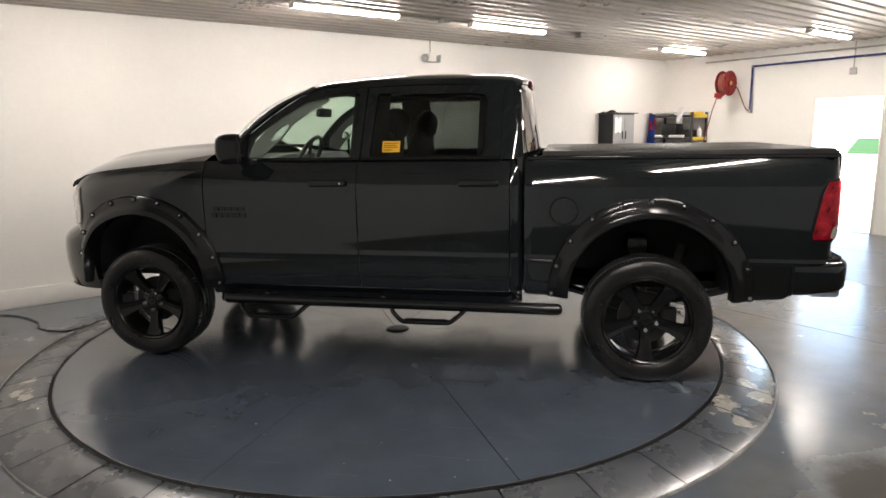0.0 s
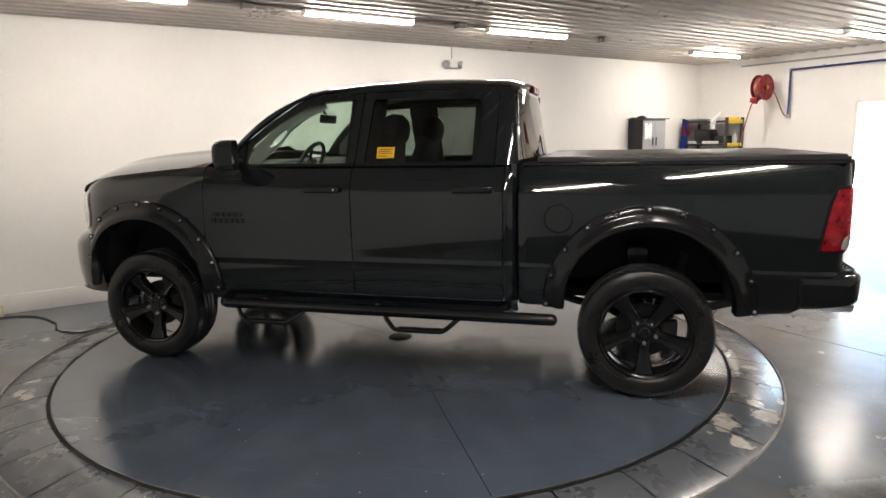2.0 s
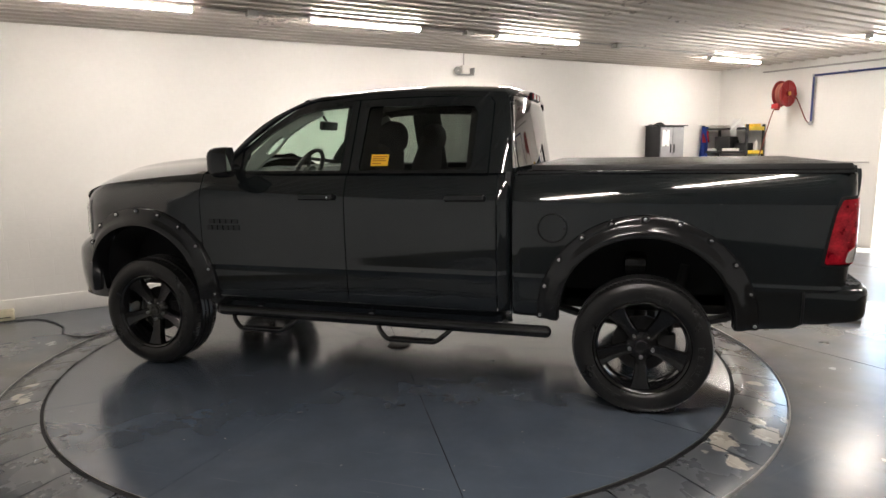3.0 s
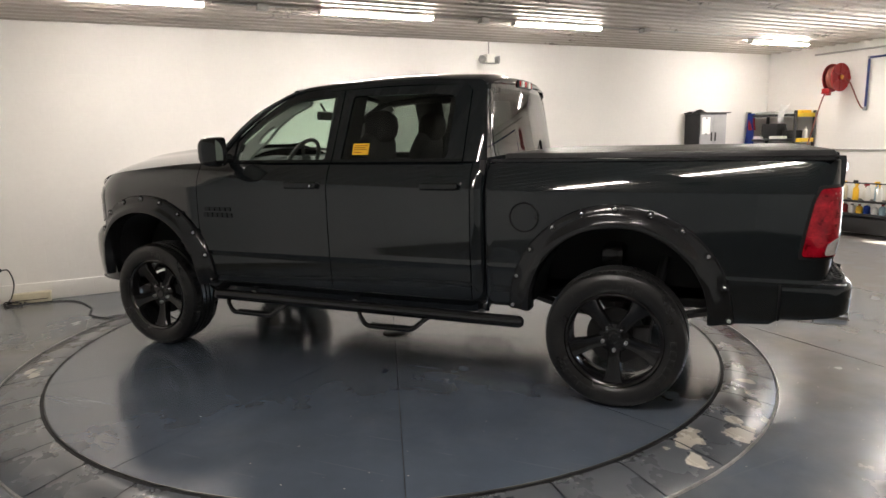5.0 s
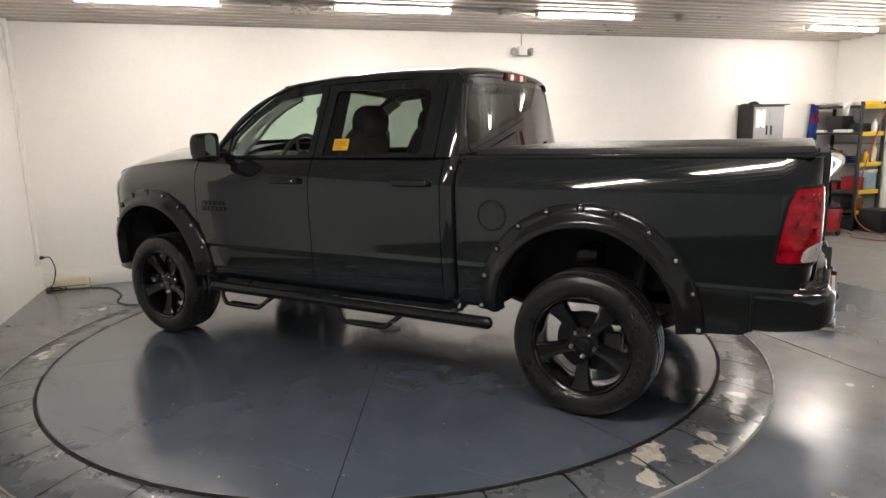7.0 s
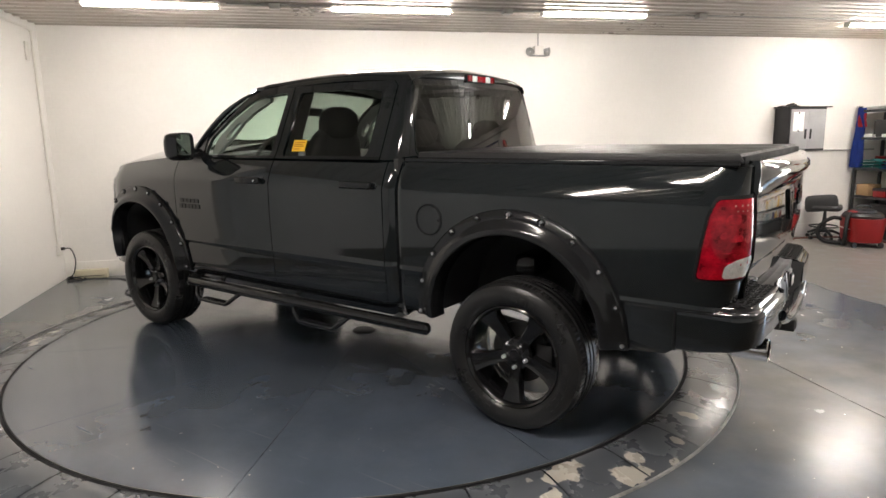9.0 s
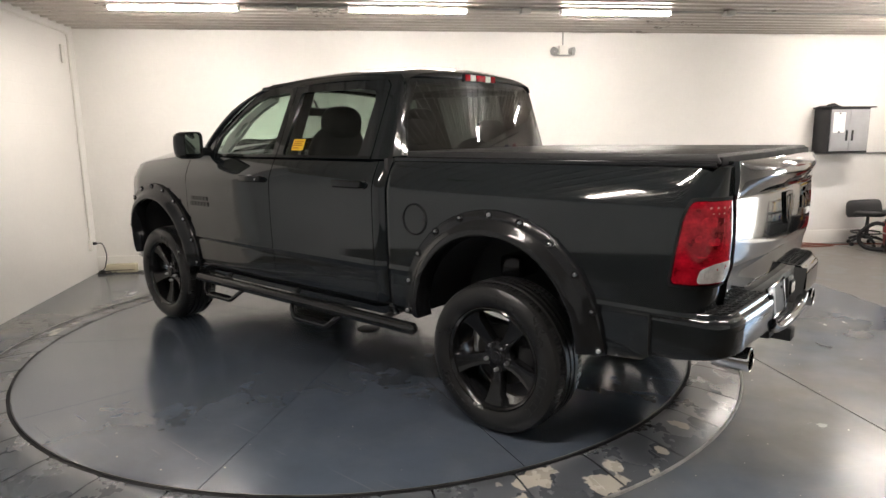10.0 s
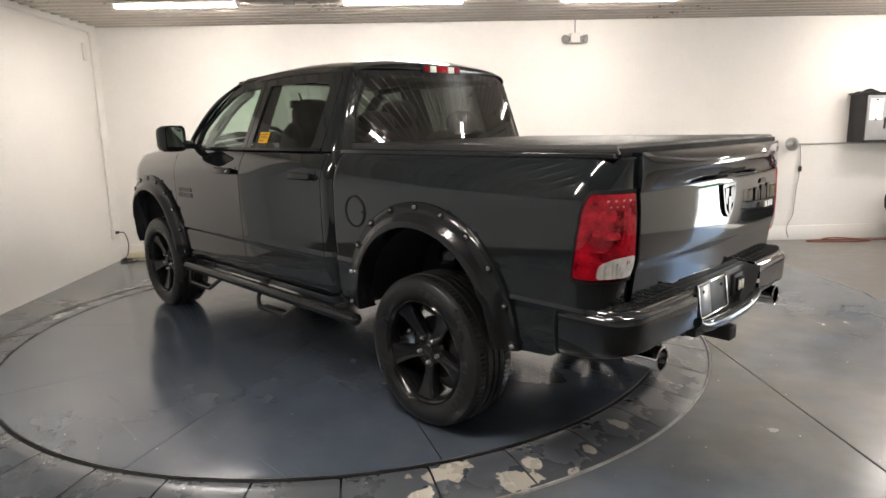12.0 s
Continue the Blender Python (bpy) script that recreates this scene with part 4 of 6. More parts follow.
ROOF_CROSS = [(0.0, 0.0), (0.2, -0.002), (0.42, -0.012), (0.55, -0.026), (0.62, -0.040), (0.665, -0.058), (0.69, -0.078), (0.70, -0.10)]
HOOD_MID = [(-2.64, 1.29), (-2.58, 1.375), (-2.48, 1.432), (-2.34, 1.478), (-2.06, 1.524), (-1.70, 1.556), (-1.25, 1.578)]


def cab_back(y, z):
    return Vector((0.995 + 0.165 * (1.96 - z) - 0.070 * (y / 0.8) ** 2, y, z))


def gate(out=0.0):
    def f(y, z):
        x = curve_at(GATE, z)
        if z > 1.32:
            x = 2.9085 + (x - 2.9085) * 0.95 * (1 - 0.93 * min(1.0, abs(y / 0.78)) ** 3.2)
        return Vector((x + out + 0.036 - 0.028 * (y / 0.78) ** 2 + 0.004 * (y / 0.78) ** 4, y, z))
    return f


def back_panel(polys, f, step=0.06, thick=0.02, holes=()):
    """Like panel, for faces that look backwards: outlines in (y, z)."""
    bm = panel(polys, lambda a, z: Vector((a, 0, z)), step, 0, holes)
    soften(bm, f)
    if thick:
        outer = bm.faces[:]
        copy = {v: bm.verts.new(v.co - Vector((thick, 0, 0))) for v in bm.verts[:]}
        for e in [e for e in bm.edges if len(e.link_faces) == 1]:
            a, b = e.verts
            bm.faces.new((a, b, copy[b], copy[a]))
        for fc in outer:
            bm.faces.new([copy[v] for v in reversed(fc.verts)])
    return bm


def cover_shape():
    """A low folding lid whose rear end slopes down to the gate."""
    bm = one_box(1.115, 2.872, -0.875, 0.875, 1.460, 1.502, 0.007, seg=2)
    for v in bm.verts:
        if v.co.x > 2.8 and v.co.z > 1.49:
            v.co.x -= 0.016
        if abs(v.co.y) > 0.8 and v.co.z > 1.49:
            v.co.y -= math.copysign(0.006, v.co.y)
    return bm


def build_truck():
    t = thing("pickup_truck", "lifted gloss black crew-cab pickup truck parked on the turntable", "pickup truck")
    for side in (-1, 1):
        side_panels(t, side)
        for x in (AX_F, AX_R):
            wheel_parts(t, x, side)
        flare_parts(t, AX_F, side, -0.005)
        flare_parts(t, AX_R, side, -0.015)
    # hood
    def hood(x, k):
        zt = curve_at(TOPS, x)
        s = x
        yh = half_width(x, zt) * (1 - 0.55 * (1 - math.cos(math.asin(min(1, max(0, (FRONT_S - x) / 0.60)))))) - 0.004
        a = abs(k)
        bulge = 0.018 * math.exp(-((a - 0.42) / 0.10) ** 2)
        return Vector((x, k * yh, zt + (curve_at(HOOD_MID, x) - zt) * (1 - a ** 2.6) + (bulge if x > -2.7 else 0)))
    bm = grid(bmesh.new(), steps(-2.585, -1.27, 30), steps(-1, 1, 40), hood)
    part("hood", bm, M["paint"], t)
    part("cowl", grid(bmesh.new(), steps(-1.29, -1.05, 4), steps(-0.88, 0.88, 16), lambda x, y: (x + 0.22 * (y / 0.88) ** 2, y, 1.545 + 0.02 * (x + 1.29) - 0.08 * (y / 0.88) ** 2)), M["plastic"], t)
    # grille and front bumper
    part("grille", one_box(-2.65, -2.54, -0.52, 0.52, 0.86, 1.27, 0.03), M["plastic"], t)
    def bump(s, z):
        k = 1 - abs(s)
        y = 0.93 * math.sin(math.pi / 2 * s) if True else 0
        x = -2.89 + 0.66 * (1 - math.cos(math.pi / 2 * s)) + 0.04 * ((z - 0.75) / 0.25) ** 2 + 0.11 * max(0.0, (z - 0.84) / 0.115) ** 2
        return Vector((x, y, z))
    bm = grid(bmesh.new(), steps(-1, 1, 40), steps(0.50, 0.955, 10), bump)
    part("front_bumper", bm, M["paint"], t)
    part("front_skid", grid(bmesh.new(), steps(-1, 1, 30), steps(0, 1, 3), lambda s, k: (-2.82 + 0.56 * (1 - math.cos(math.pi / 2 * s)) + 0.35 * k, 0.92 * math.sin(math.pi / 2 * s) * (1 - 0.1 * k), 0.505 - 0.06 * k)), M["plastic"], t)
    # roof, screens
    cross = [(-y, z) for y, z in reversed(ROOF_CROSS[1:])] + ROOF_CROSS
    bm = grid(bmesh.new(), steps(-0.62, 0.93, 26), list(range(len(cross))), lambda x, i: (x + 0.16 * (abs(cross[i][0]) / 0.7) ** 2 * max(0, -0.2 - x) + (0.018 + 0.042 * (1 - (cross[i][0] / 0.8) ** 2)) * max(0, (x - 0.5) / 0.43) ** 2, cross[i][0], curve_at(ROOF, x) + cross[i][1]))
    part("roof", bm, M["paint"], t, angle=50)
    part("roof_rear_edge", grid(bmesh.new(), list(range(len(cross))), steps(0, 1, 4), lambda i, k: (0.948 + 0.042 * (1 - (cross[i][0] / 0.8) ** 2) + 0.008 * math.sin(k * 3.14), cross[i][0], (curve_at(ROOF, 0.93) + cross[i][1]) * (1 - k) + k * min(1.945, curve_at(ROOF, 0.93) + cross[i][1]))), M["paint"], t, angle=60)
    def screen(out=0.0):
        def f(y, k):
            b = Vector((-1.39 + 0.26 * y * y, y * 0.86, 1.56 - 0.08 * y * y))
            e = Vector((-0.67 + 0.14 * y * y, y * 0.69, 1.997 - 0.052 * y * y))
            p = b.lerp(e, k)
            return p + Vector((-0.036, 0, 0.042)) * (4 * k * (1 - k)) * (1.5 - 0.5 * y * y)
        return f
    ws = part("windscreen", grid(bmesh.new(), steps(-1, 1, 20), steps(0, 1, 10), screen()), M["glass"], t, "clear windscreen glass")
    ws.visible_shadow = False
    for side in (-1, 1):
        pts = [screen()(side * 1.0, k) + Vector((0.02, side * 0.012, -0.005)) for k in steps(-0.04, 0.985, 10)]
        bm = tube(bmesh.new(), pts, [0.022] * (len(pts) - 4) + [0.019, 0.014, 0.009, 0.004], 10)
        lo = [greenhouse(side, 0.002)(*p) for p in smooth_path([(x, z, 0) for x, z in FRAME_F[:5]], 4) for p in [(p[0], p[1])]]
        n = len(lo) - 1
        grid(bm, list(range(n + 1)), [0, 0.5, 1], lambda i, k: lo[i].lerp(screen()(side, -0.02 + 1.02 * i / n) + Vector((0, side * 0.01, 0)), k) + Vector((0, side * 0.012 * k * (1 - k) * 4, 0)))
        part("windscreen_pillar", bm, M["paint"], t, angle=60)
    part("header_rail", tube(bmesh.new(), [screen()(y, 1.0) + Vector((0.03, 0, -0.01)) for y in steps(-1, 1, 16)], 0.028, 8), M["paint"], t, angle=60)
    # cab back with its window
    win = [(-0.745, 1.49), (-0.685, 1.90), (0.685, 1.90), (0.745, 1.49)]
    part("cab_back", back_panel([[(-0.87, 1.46), (-0.82, 1.60), (-0.70, 1.93), (-0.66, 1.95), (0.66, 1.95), (0.70, 1.93), (0.82, 1.60), (0.87, 1.46)]], cab_back, 0.08, 0.03, [rounded(win, 0.05)]), M["paint"], t)
    part("cab_back_lower", one_box(0.955, 0.985, -0.90, 0.90, 0.55, 1.46), M["under"], t)
    pn = part("rear_window", back_panel([rounded(inset_poly(win, -0.015), 0.05)], lambda y, z: cab_back(y, z) + Vector((0.004, 0, 0)), 0.2, 0), M["rearglass"], t, "dark rear window glass")
    pn.visible_shadow = False
    lamp = part("high_brake_lamp", one_box(0.972, 1.008, -0.178, 0.178, 1.938, 1.994, 0.010), M["gap_part_black"], t, "red high brake lamp with two clear cargo lenses")
    for y0, y1, k in ((-0.170, -0.117, "redlens"), (-0.113, -0.057, "clearlens"), (-0.053, 0.053, "redlens"), (0.057, 0.113, "clearlens"), (0.117, 0.170, "redlens")):
        part("lamp_lens", one_box(0.99, 1.014, y0, y1, 1.945, 1.987, 0.005), M[k], lamp, "clear cargo lamp lens" if k[0] == "c" else "red brake lens")
    # bed, cover, tailgate
    part("bed_tub", one_box(1.0, 2.88, -0.86, 0.86, 1.105, 1.40), M["under"], t)
    part("bed_well", one_box(1.0, 2.88, -0.49, 0.49, 0.68, 1.10), M["under"], t)
    cover = part("tonneau_cover", cover_shape(), M["vinyl"], t, "black vinyl folding bed cover")
    # black strips put shade on the cover's rear and side edges
    part("cover_edge_shade", one_box(2.858, 2.8755, -0.865, 0.865, 1.452, 1.488, 0.004), M["gap_part_black"], cover, "black strip darkening the rear edge as the shaded gap")
    for s in (-1, 1):
        part("cover_edge_shade", one_box(1.12, 2.86, *sorted((s * 0.868, s * 0.8785)), 1.462, 1.474, 0.003), M["gap_part_black"], cover, "black strip darkening the side edge as the shaded gap")
        part("cover_rail", one_box(1.03, 2.86, *sorted((s * 0.84, s * 0.892)), 1.443, 1.468, 0.005), M["satin"], cover)
    part("tailgate", back_panel([[(-0.781, 0.80), (-0.781, 1.468), (0.781, 1.468), (0.781, 0.80)]], gate(), 0.022, 0.05), M["paint"], t)
    # rear bumper with a dropped middle
    build_rear_bumper(t)
    badges(t)
    build_under(t)
    build_cabin(t)
    return t


def build_rear_bumper(t):
    def outer(s, z, out=0.0):
        a = abs(s)
        if a <= 0.78:
            x, y = 3.012 - 0.02 * (a / 0.78) ** 2, s
        else:
            k = (a - 0.78) / 0.52
            b = min(1.0, k * 2.2) * math.pi / 2
            x = 2.992 - 0.12 * (1 - math.cos(b)) - max(0, k - 1 / 2.2) * 0.42
            y = math.copysign(0.78 + 0.185 * math.sin(b), s)
        return Vector((x + out - 0.014 * abs((z - 0.70) / 0.13) ** 8 - 0.02 * max(0, 0.70 - z), y, z))
    face = [(0.600, 0.055), (0.605, 0.030), (0.616, 0.013), (0.635, 0.006), (0.68, 0.002), (0.78, 0.0), (0.800, 0.003), (0.812, 0.012), (0.818, 0.024), (0.828, 0.028), (0.834, 0.034)]
    def shell(s, i):
        z, d = face[i]
        p = outer(s, 0.70)
        a = min(1.0, max(0.0, (abs(s) - 0.78) / 0.236))
        n = Vector((math.cos(a * math.pi / 2), math.copysign(math.sin(a * math.pi / 2), s), 0))
        lift = 0.035 * math.exp(-((abs(s) - 0.69) / 0.075) ** 2) * max(0.0, 1 - i / 4) + 0.03 * max(0.0, 1 - i / 4) * max(0.0, (0.62 - abs(s)) / 0.25)
        q = min(1.0, max(0.0, (1.24 - abs(s)) / 0.42))
        lift += 0.062 * max(0.0, 1 - i / 5) * q * q * (3 - 2 * q)
        return Vector((p.x, p.y, z + lift)) - n * d
    for sg in (-1, 1):
        bm = grid(bmesh.new(), [sg * q for q in steps(0.385, 1.30, 56)], list(range(len(face))), shell)
        wing = part("rear_bumper_wing", bm, M["paint"], t, "gloss black rear bumper", 30)
        bm = grid(bmesh.new(), [sg * q for q in steps(0.385, 1.22, 44)], steps(0, 1, 3), lambda s, k: (shell(s, len(face) - 1) - Vector((0, 0, 0.002))) * (1 - k) + k * Vector((min(2.87, shell(s, 5).x - 0.02), math.copysign(min(abs(shell(s, 5).y), 0.88), s), 0.842)))
        pad = part("step_pad", bm, M["pad"], wing, "black diamond-tread step pad")
        # raised treads
        for r in range(3):
            for k in range(22):
                s0 = sg * (0.41 + 0.0285 * k + 0.014 * (r % 2))
                base = shell(s0, len(face) - 1)
                p = base.lerp(Vector((min(2.87, base.x - 0.02), math.copysign(min(abs(base.y), 0.88), s0), 0.842)), 0.2 + 0.28 * r)
                p.z = 0.836 + 0.007 * (0.2 + 0.28 * r)
                b = one_box(-0.013, 0.013, -0.004, 0.004, -0.002, 0.004, 0, Matrix.Translation(p) @ pose(0, 0, 0, 0, 0, 45 if (k + r) % 2 else -45))
                part("tread_bar", b, M["pad"], pad)
        bm = tube(bmesh.new(), [shell(sg * 1.297, i) + Vector((-0.004, sg * 0.002, 0)) for i in range(1, len(face))], 0.008, 6)
        part("end_gap", bm, M["gap_part_black"], wing, "black gap at the bumper end")
        bm = grid(bmesh.new(), steps(0, 1, 6), steps(0, 1, 4), lambda k, q: Vector((3.006 - 0.006 * k, sg * (0.388 - 0.085 * k), 0.822 - 0.185 * k)).lerp(Vector((2.940, sg * (0.352 - 0.075 * k), 0.832 - 0.190 * k)), q))
        part("notch_cheek", bm, M["plastic"], wing, "black sloping cheek of the step", 60)
        # tail pipe
        y = sg * 0.69
        bm = lathe(bmesh.new(), [(0.050, 0.0), (0.055, 0.004), (0.055, 0.16), (0.047, 0.16), (0.047, 0.004)], 28, Matrix.Translation((3.0, y, 0.592)) @ Matrix.Rotation(radians(-90), 4, "Y"), closed=True)
        part("tail_pipe", bm, M["chrome"], t, "chrome exhaust tip")
    bm = tube(bmesh.new(), [(2.996 + 0.014 * (1 - (y / 0.37) ** 2), y, 0.632 + 0.05 * abs(y / 0.37) ** 5) for y in steps(-0.37, 0.37, 24)], 0.029, 12)
    part("bumper_lip", bm, M["paint"], t, "gloss black lip of the bumper step", 60)
    part("bumper_step", one_box(2.90, 2.995, -0.36, 0.36, 0.60, 0.640, 0.008), M["pad"], t)
    part("bumper_back", one_box(2.90, 2.946, -0.375, 0.375, 0.60, 0.835, 0.005), M["plastic"], t)
    lean = Matrix.Translation((2.958, -0.115, 0.742)) @ Matrix.Rotation(radians(-7), 4, "Y")
    pl = part("plate_bracket", one_box(-0.006, 0.006, -0.165, 0.165, -0.088, 0.088, 0.004, lean), M["plastic"], t, "empty black plate bracket with a chrome surround")
    for y0, y1, z0, z1 in ((-0.165, 0.165, 0.074, 0.090), (-0.165, 0.165, -0.090, -0.070), (-0.167, -0.150, -0.09, 0.09), (0.150, 0.167, -0.09, 0.09)):
        part("plate_frame", one_box(0.005, 0.013, y0, y1, z0, z1, 0.003, lean), M["chrome"], pl, "chrome plate frame")
    part("plate_insert", one_box(0.004, 0.009, -0.145, -0.03, -0.068, 0.072, 0.002, lean), M["steel"], pl, "bare metal insert")
    for y in (-0.105, 0.105):
        part("plate_screw", lathe(bmesh.new(), [(0.009, 0.0), (0.009, 0.004), (0.006, 0.007), (0.0, 0.008)], 10, lean @ Matrix.Translation((0.006, y, 0.045)) @ Matrix.Rotation(radians(90), 4, "Y")), M["darkmetal"], pl)
    sock = part("trailer_socket", one_box(2.94, 2.962, 0.15, 0.285, 0.685, 0.805, 0.012), M["plastic"], t, "black trailer socket housing")
    part("socket_cover", one_box(2.958, 2.972, 0.175, 0.262, 0.705, 0.785, 0.008), M["gap_part_black"], sock)
    for y in (0.200, 0.238):
        part("socket_lamp", one_box(2.970, 2.976, y - 0.014, y + 0.014, 0.718, 0.770, 0.004), M["white"], sock)
    hitch = part("tow_hitch", one_box(2.80, 3.03, -0.042, 0.042, 0.510, 0.580, 0.008), M["under"], t, "black square tow receiver")
    part("hitch_bore", one_box(3.0, 3.032, -0.028, 0.028, 0.522, 0.568), M["liner"], hitch)


def badges(t):
    """Emblems kept as plain shapes."""
    for side in (-1,):
        for row, (z, h, n, x0, w) in enumerate(((1.122, 0.030, 5, -1.185, 0.040), (1.078, 0.034, 6, -1.200, 0.036))):
            for k in range(n):
                a = x0 + k * (w + 0.009)
                part("badge_bar", panel([[(a, z - h / 2), (a, z + h / 2), (a + w, z + h / 2), (a + w, z - h / 2)]], body(side, 0.006), 0.1, 0.008), M["satin"], t, "black raised badge bar")
    mid = 0.032
    shield = [(mid + y, z) for y, z in ((-0.076, 1.235), (-0.083, 1.286), (0.083, 1.286), (0.076, 1.235), (0.050, 1.150), (0.0, 1.112), (-0.050, 1.150))]
    em = part("emblem", back_panel([rounded(shield, 0.02)], gate(0.012), 0.06, 0.014, [rounded(inset_poly(shield, 0.016), 0.012)]), M["satin"], t, "black shield emblem")
    for s in (-1, 1):
        horn = [(mid + s * y, z) for y, z in ((0.012, 1.262), (0.050, 1.268), (0.058, 1.232), (0.040, 1.190), (0.024, 1.180), (0.030, 1.215), (0.014, 1.225))]
        part("emblem_centre", back_panel([rounded(horn, 0.006)], gate(0.013), 0.06, 0.012), M["satin"], em)
    part("emblem_centre", back_panel([rounded([(mid - 0.020, 1.222), (mid + 0.020, 1.222), (mid + 0.012, 1.150), (mid, 1.138), (mid - 0.012, 1.150)], 0.006)], gate(0.015), 0.06, 0.014), M["satin"], em)
    for k, (w, h, lift) in enumerate(((0.040, 0.070, 0.0), (0.026, 0.055, 0.004), (0.044, 0.078, -0.006), (0.030, 0.066, 0.0), (0.040, 0.082, -0.004), (0.034, 0.060, 0.002))):
        y = 0.405 + 0.050 * k
        part("badge_bar", back_panel([rounded([(y, 1.162 + lift), (y, 1.162 + h), (y + w, 1.162 + h), (y + w, 1.162 + lift)], 0.006)], gate(0.007), 0.1, 0.008), M["satin"], t, "black raised badge bar")
    part("badge_bar", back_panel([rounded([(0.48, 1.250), (0.50, 1.275), (0.57, 1.275), (0.59, 1.250)], 0.006)], gate(0.007), 0.1, 0.008), M["satin"], t, "black raised badge bar")
    for k in range(3):
        y = 0.580 + 0.048 * k
        part("badge_bar", back_panel([rounded([(y, 1.110), (y, 1.142), (y + 0.036, 1.142), (y + 0.036, 1.110)], 0.008)], gate(0.008), 0.1, 0.008), M["silver"], t, "small silver badge bar")
    h = part("gate_handle", back_panel([rounded([(-0.15, 1.340), (-0.15, 1.358), (0.15, 1.358), (0.15, 1.340)], 0.006)], gate(0.003), 0.06, 0.02), M["liner"], t, "black tailgate handle slot")
    part("camera_pod", lathe(bmesh.new(), [(0.0, 0.007), (0.006, 0.006), (0.009, 0.002), (0.010, -0.01)], 16, Matrix.Translation((2.957, -0.225, 1.362)) @ Matrix.Rotation(radians(90), 4, "Y")), M["plastic"], h)


def build_under(t):
    for s in (-1, 1):
        part("frame_rail", one_box(-2.5, 2.75, *sorted((s * 0.40, s * 0.50)), 0.52, 0.66, 0.01), M["under"], t)
        for x in (AX_F, AX_R):
            # arch liner
            bm = bmesh.new()
            grid(bm, steps(0, 180, 24), [0.50, 0.93], lambda a, y: (x + 0.51 * math.cos(radians(a)), s * y, ARCH_Z + 0.51 * math.sin(radians(a))))
            bm.faces.new([bm.verts.new((x + 0.51 * math.cos(radians(a)), s * 0.50, ARCH_Z + 0.51 * math.sin(radians(a)))) for a in steps(0, 180, 24)])
            part("arch_liner", bm, M["liner"], t)
        part("leaf_spring", tube(bmesh.new(), smooth_path([(1.15, s * 0.55, 0.56), (1.5, s * 0.55, 0.47), (1.8, s * 0.55, 0.45), (2.1, s * 0.55, 0.47), (2.45, s * 0.55, 0.56)], 4), 0.03, 6), M["under"], t)
        part("shock_absorber", tube(bmesh.new(), [(1.95, s * 0.62, 0.38), (2.05, s * 0.6, 0.86)], 0.03, 10), M["under"], t)
        part("bump_stop_bracket", one_box(AX_R - 0.12, AX_R + 0.02, *sorted((s * 0.52, s * 0.74)), 0.80, 0.93, 0.03), M["satin"], t)
    for x, n in ((AX_F, "front_axle"), (AX_R, "rear_axle")):
        part(n, tube(bmesh.new(), [(x, -0.80, AXLE_Z), (x, 0.80, AXLE_Z)], 0.045, 12), M["under"], t)
    part("differential", lathe(bmesh.new(), [(0.0, -0.13), (0.09, -0.11), (0.14, 0.0), (0.10, 0.1), (0.0, 0.13)], 18, pose(AX_R, 0, AXLE_Z, 0, 90, 0)), M["under"], t)
    part("drive_shaft", tube(bmesh.new(), [(-0.4, 0.0, 0.52), (AX_R - 0.1, 0, AXLE_Z + 0.02)], 0.04, 10), M["under"], t)
    part("gearbox", one_box(-1.6, -0.3, -0.28, 0.28, 0.46, 0.70, 0.06), M["under"], t)
    part("fuel_tank", one_box(0.1, 1.1, -0.52, -0.05, 0.47, 0.64, 0.05), M["under"], t)
    part("silencer", one_box(0.2, 0.95, 0.1, 0.42, 0.50, 0.64, 0.05), M["steel"], t)
    part("cab_floor", one_box(-1.3, 0.96, -0.88, 0.88, 0.58, 0.66), M["under"], t)
    part("spare_wheel", lathe(bmesh.new(), [(0.12, -0.1), (0.34, -0.11), (0.38, -0.05), (0.38, 0.05), (0.34, 0.11), (0.12, 0.1)], 32, pose(2.42, 0, 0.60)), M["rubber"], t)


def cushion(rows, m, n=24):
    """A padded form lofted through rows of height, half-width and half-depth."""
    bm = bmesh.new()
    rings = []
    for z, w, d in rows:
        ring = []
        for k in range(n):
            a = 2 * math.pi * k / n
            c, q = math.cos(a), math.sin(a)
            ring.append(bm.verts.new(m @ Vector((d * math.copysign(abs(c) ** 0.6, c), w * math.copysign(abs(q) ** 0.55, q), z))))
        rings.append(ring)
    for p, q in zip(rings, rings[1:]):
        for k in range(n):
            bm.faces.new((p[k], p[(k + 1) % n], q[(k + 1) % n], q[k]))
    bm.faces.new(rings[0])
    bm.faces.new(rings[-1])
    return bm


def seat(t, x, y, w, tall):
    bm = one_box(-0.10, 0.50, -w, w, 0, 0.16, 0.05, pose(x - 0.45, y, 1.0))
    s = part("seat", bm, M["cloth"], t, "black cloth seat")
    rows = [(0, 0.92 * w, 0.05), (0.05, 0.98 * w, 0.07), (0.5 * tall, w, 0.08), (0.74 * tall, 0.97 * w, 0.075), (0.88 * tall, 0.86 * w, 0.065), (0.95 * tall, 0.72 * w, 0.055), (0.985 * tall, 0.55 * w, 0.04), (tall, 0.3 * w, 0.02)]
    part("backrest", cushion(rows, pose(x, y, 1.0, 0, 14, 0)), M["cloth"], s, angle=60)
    return s


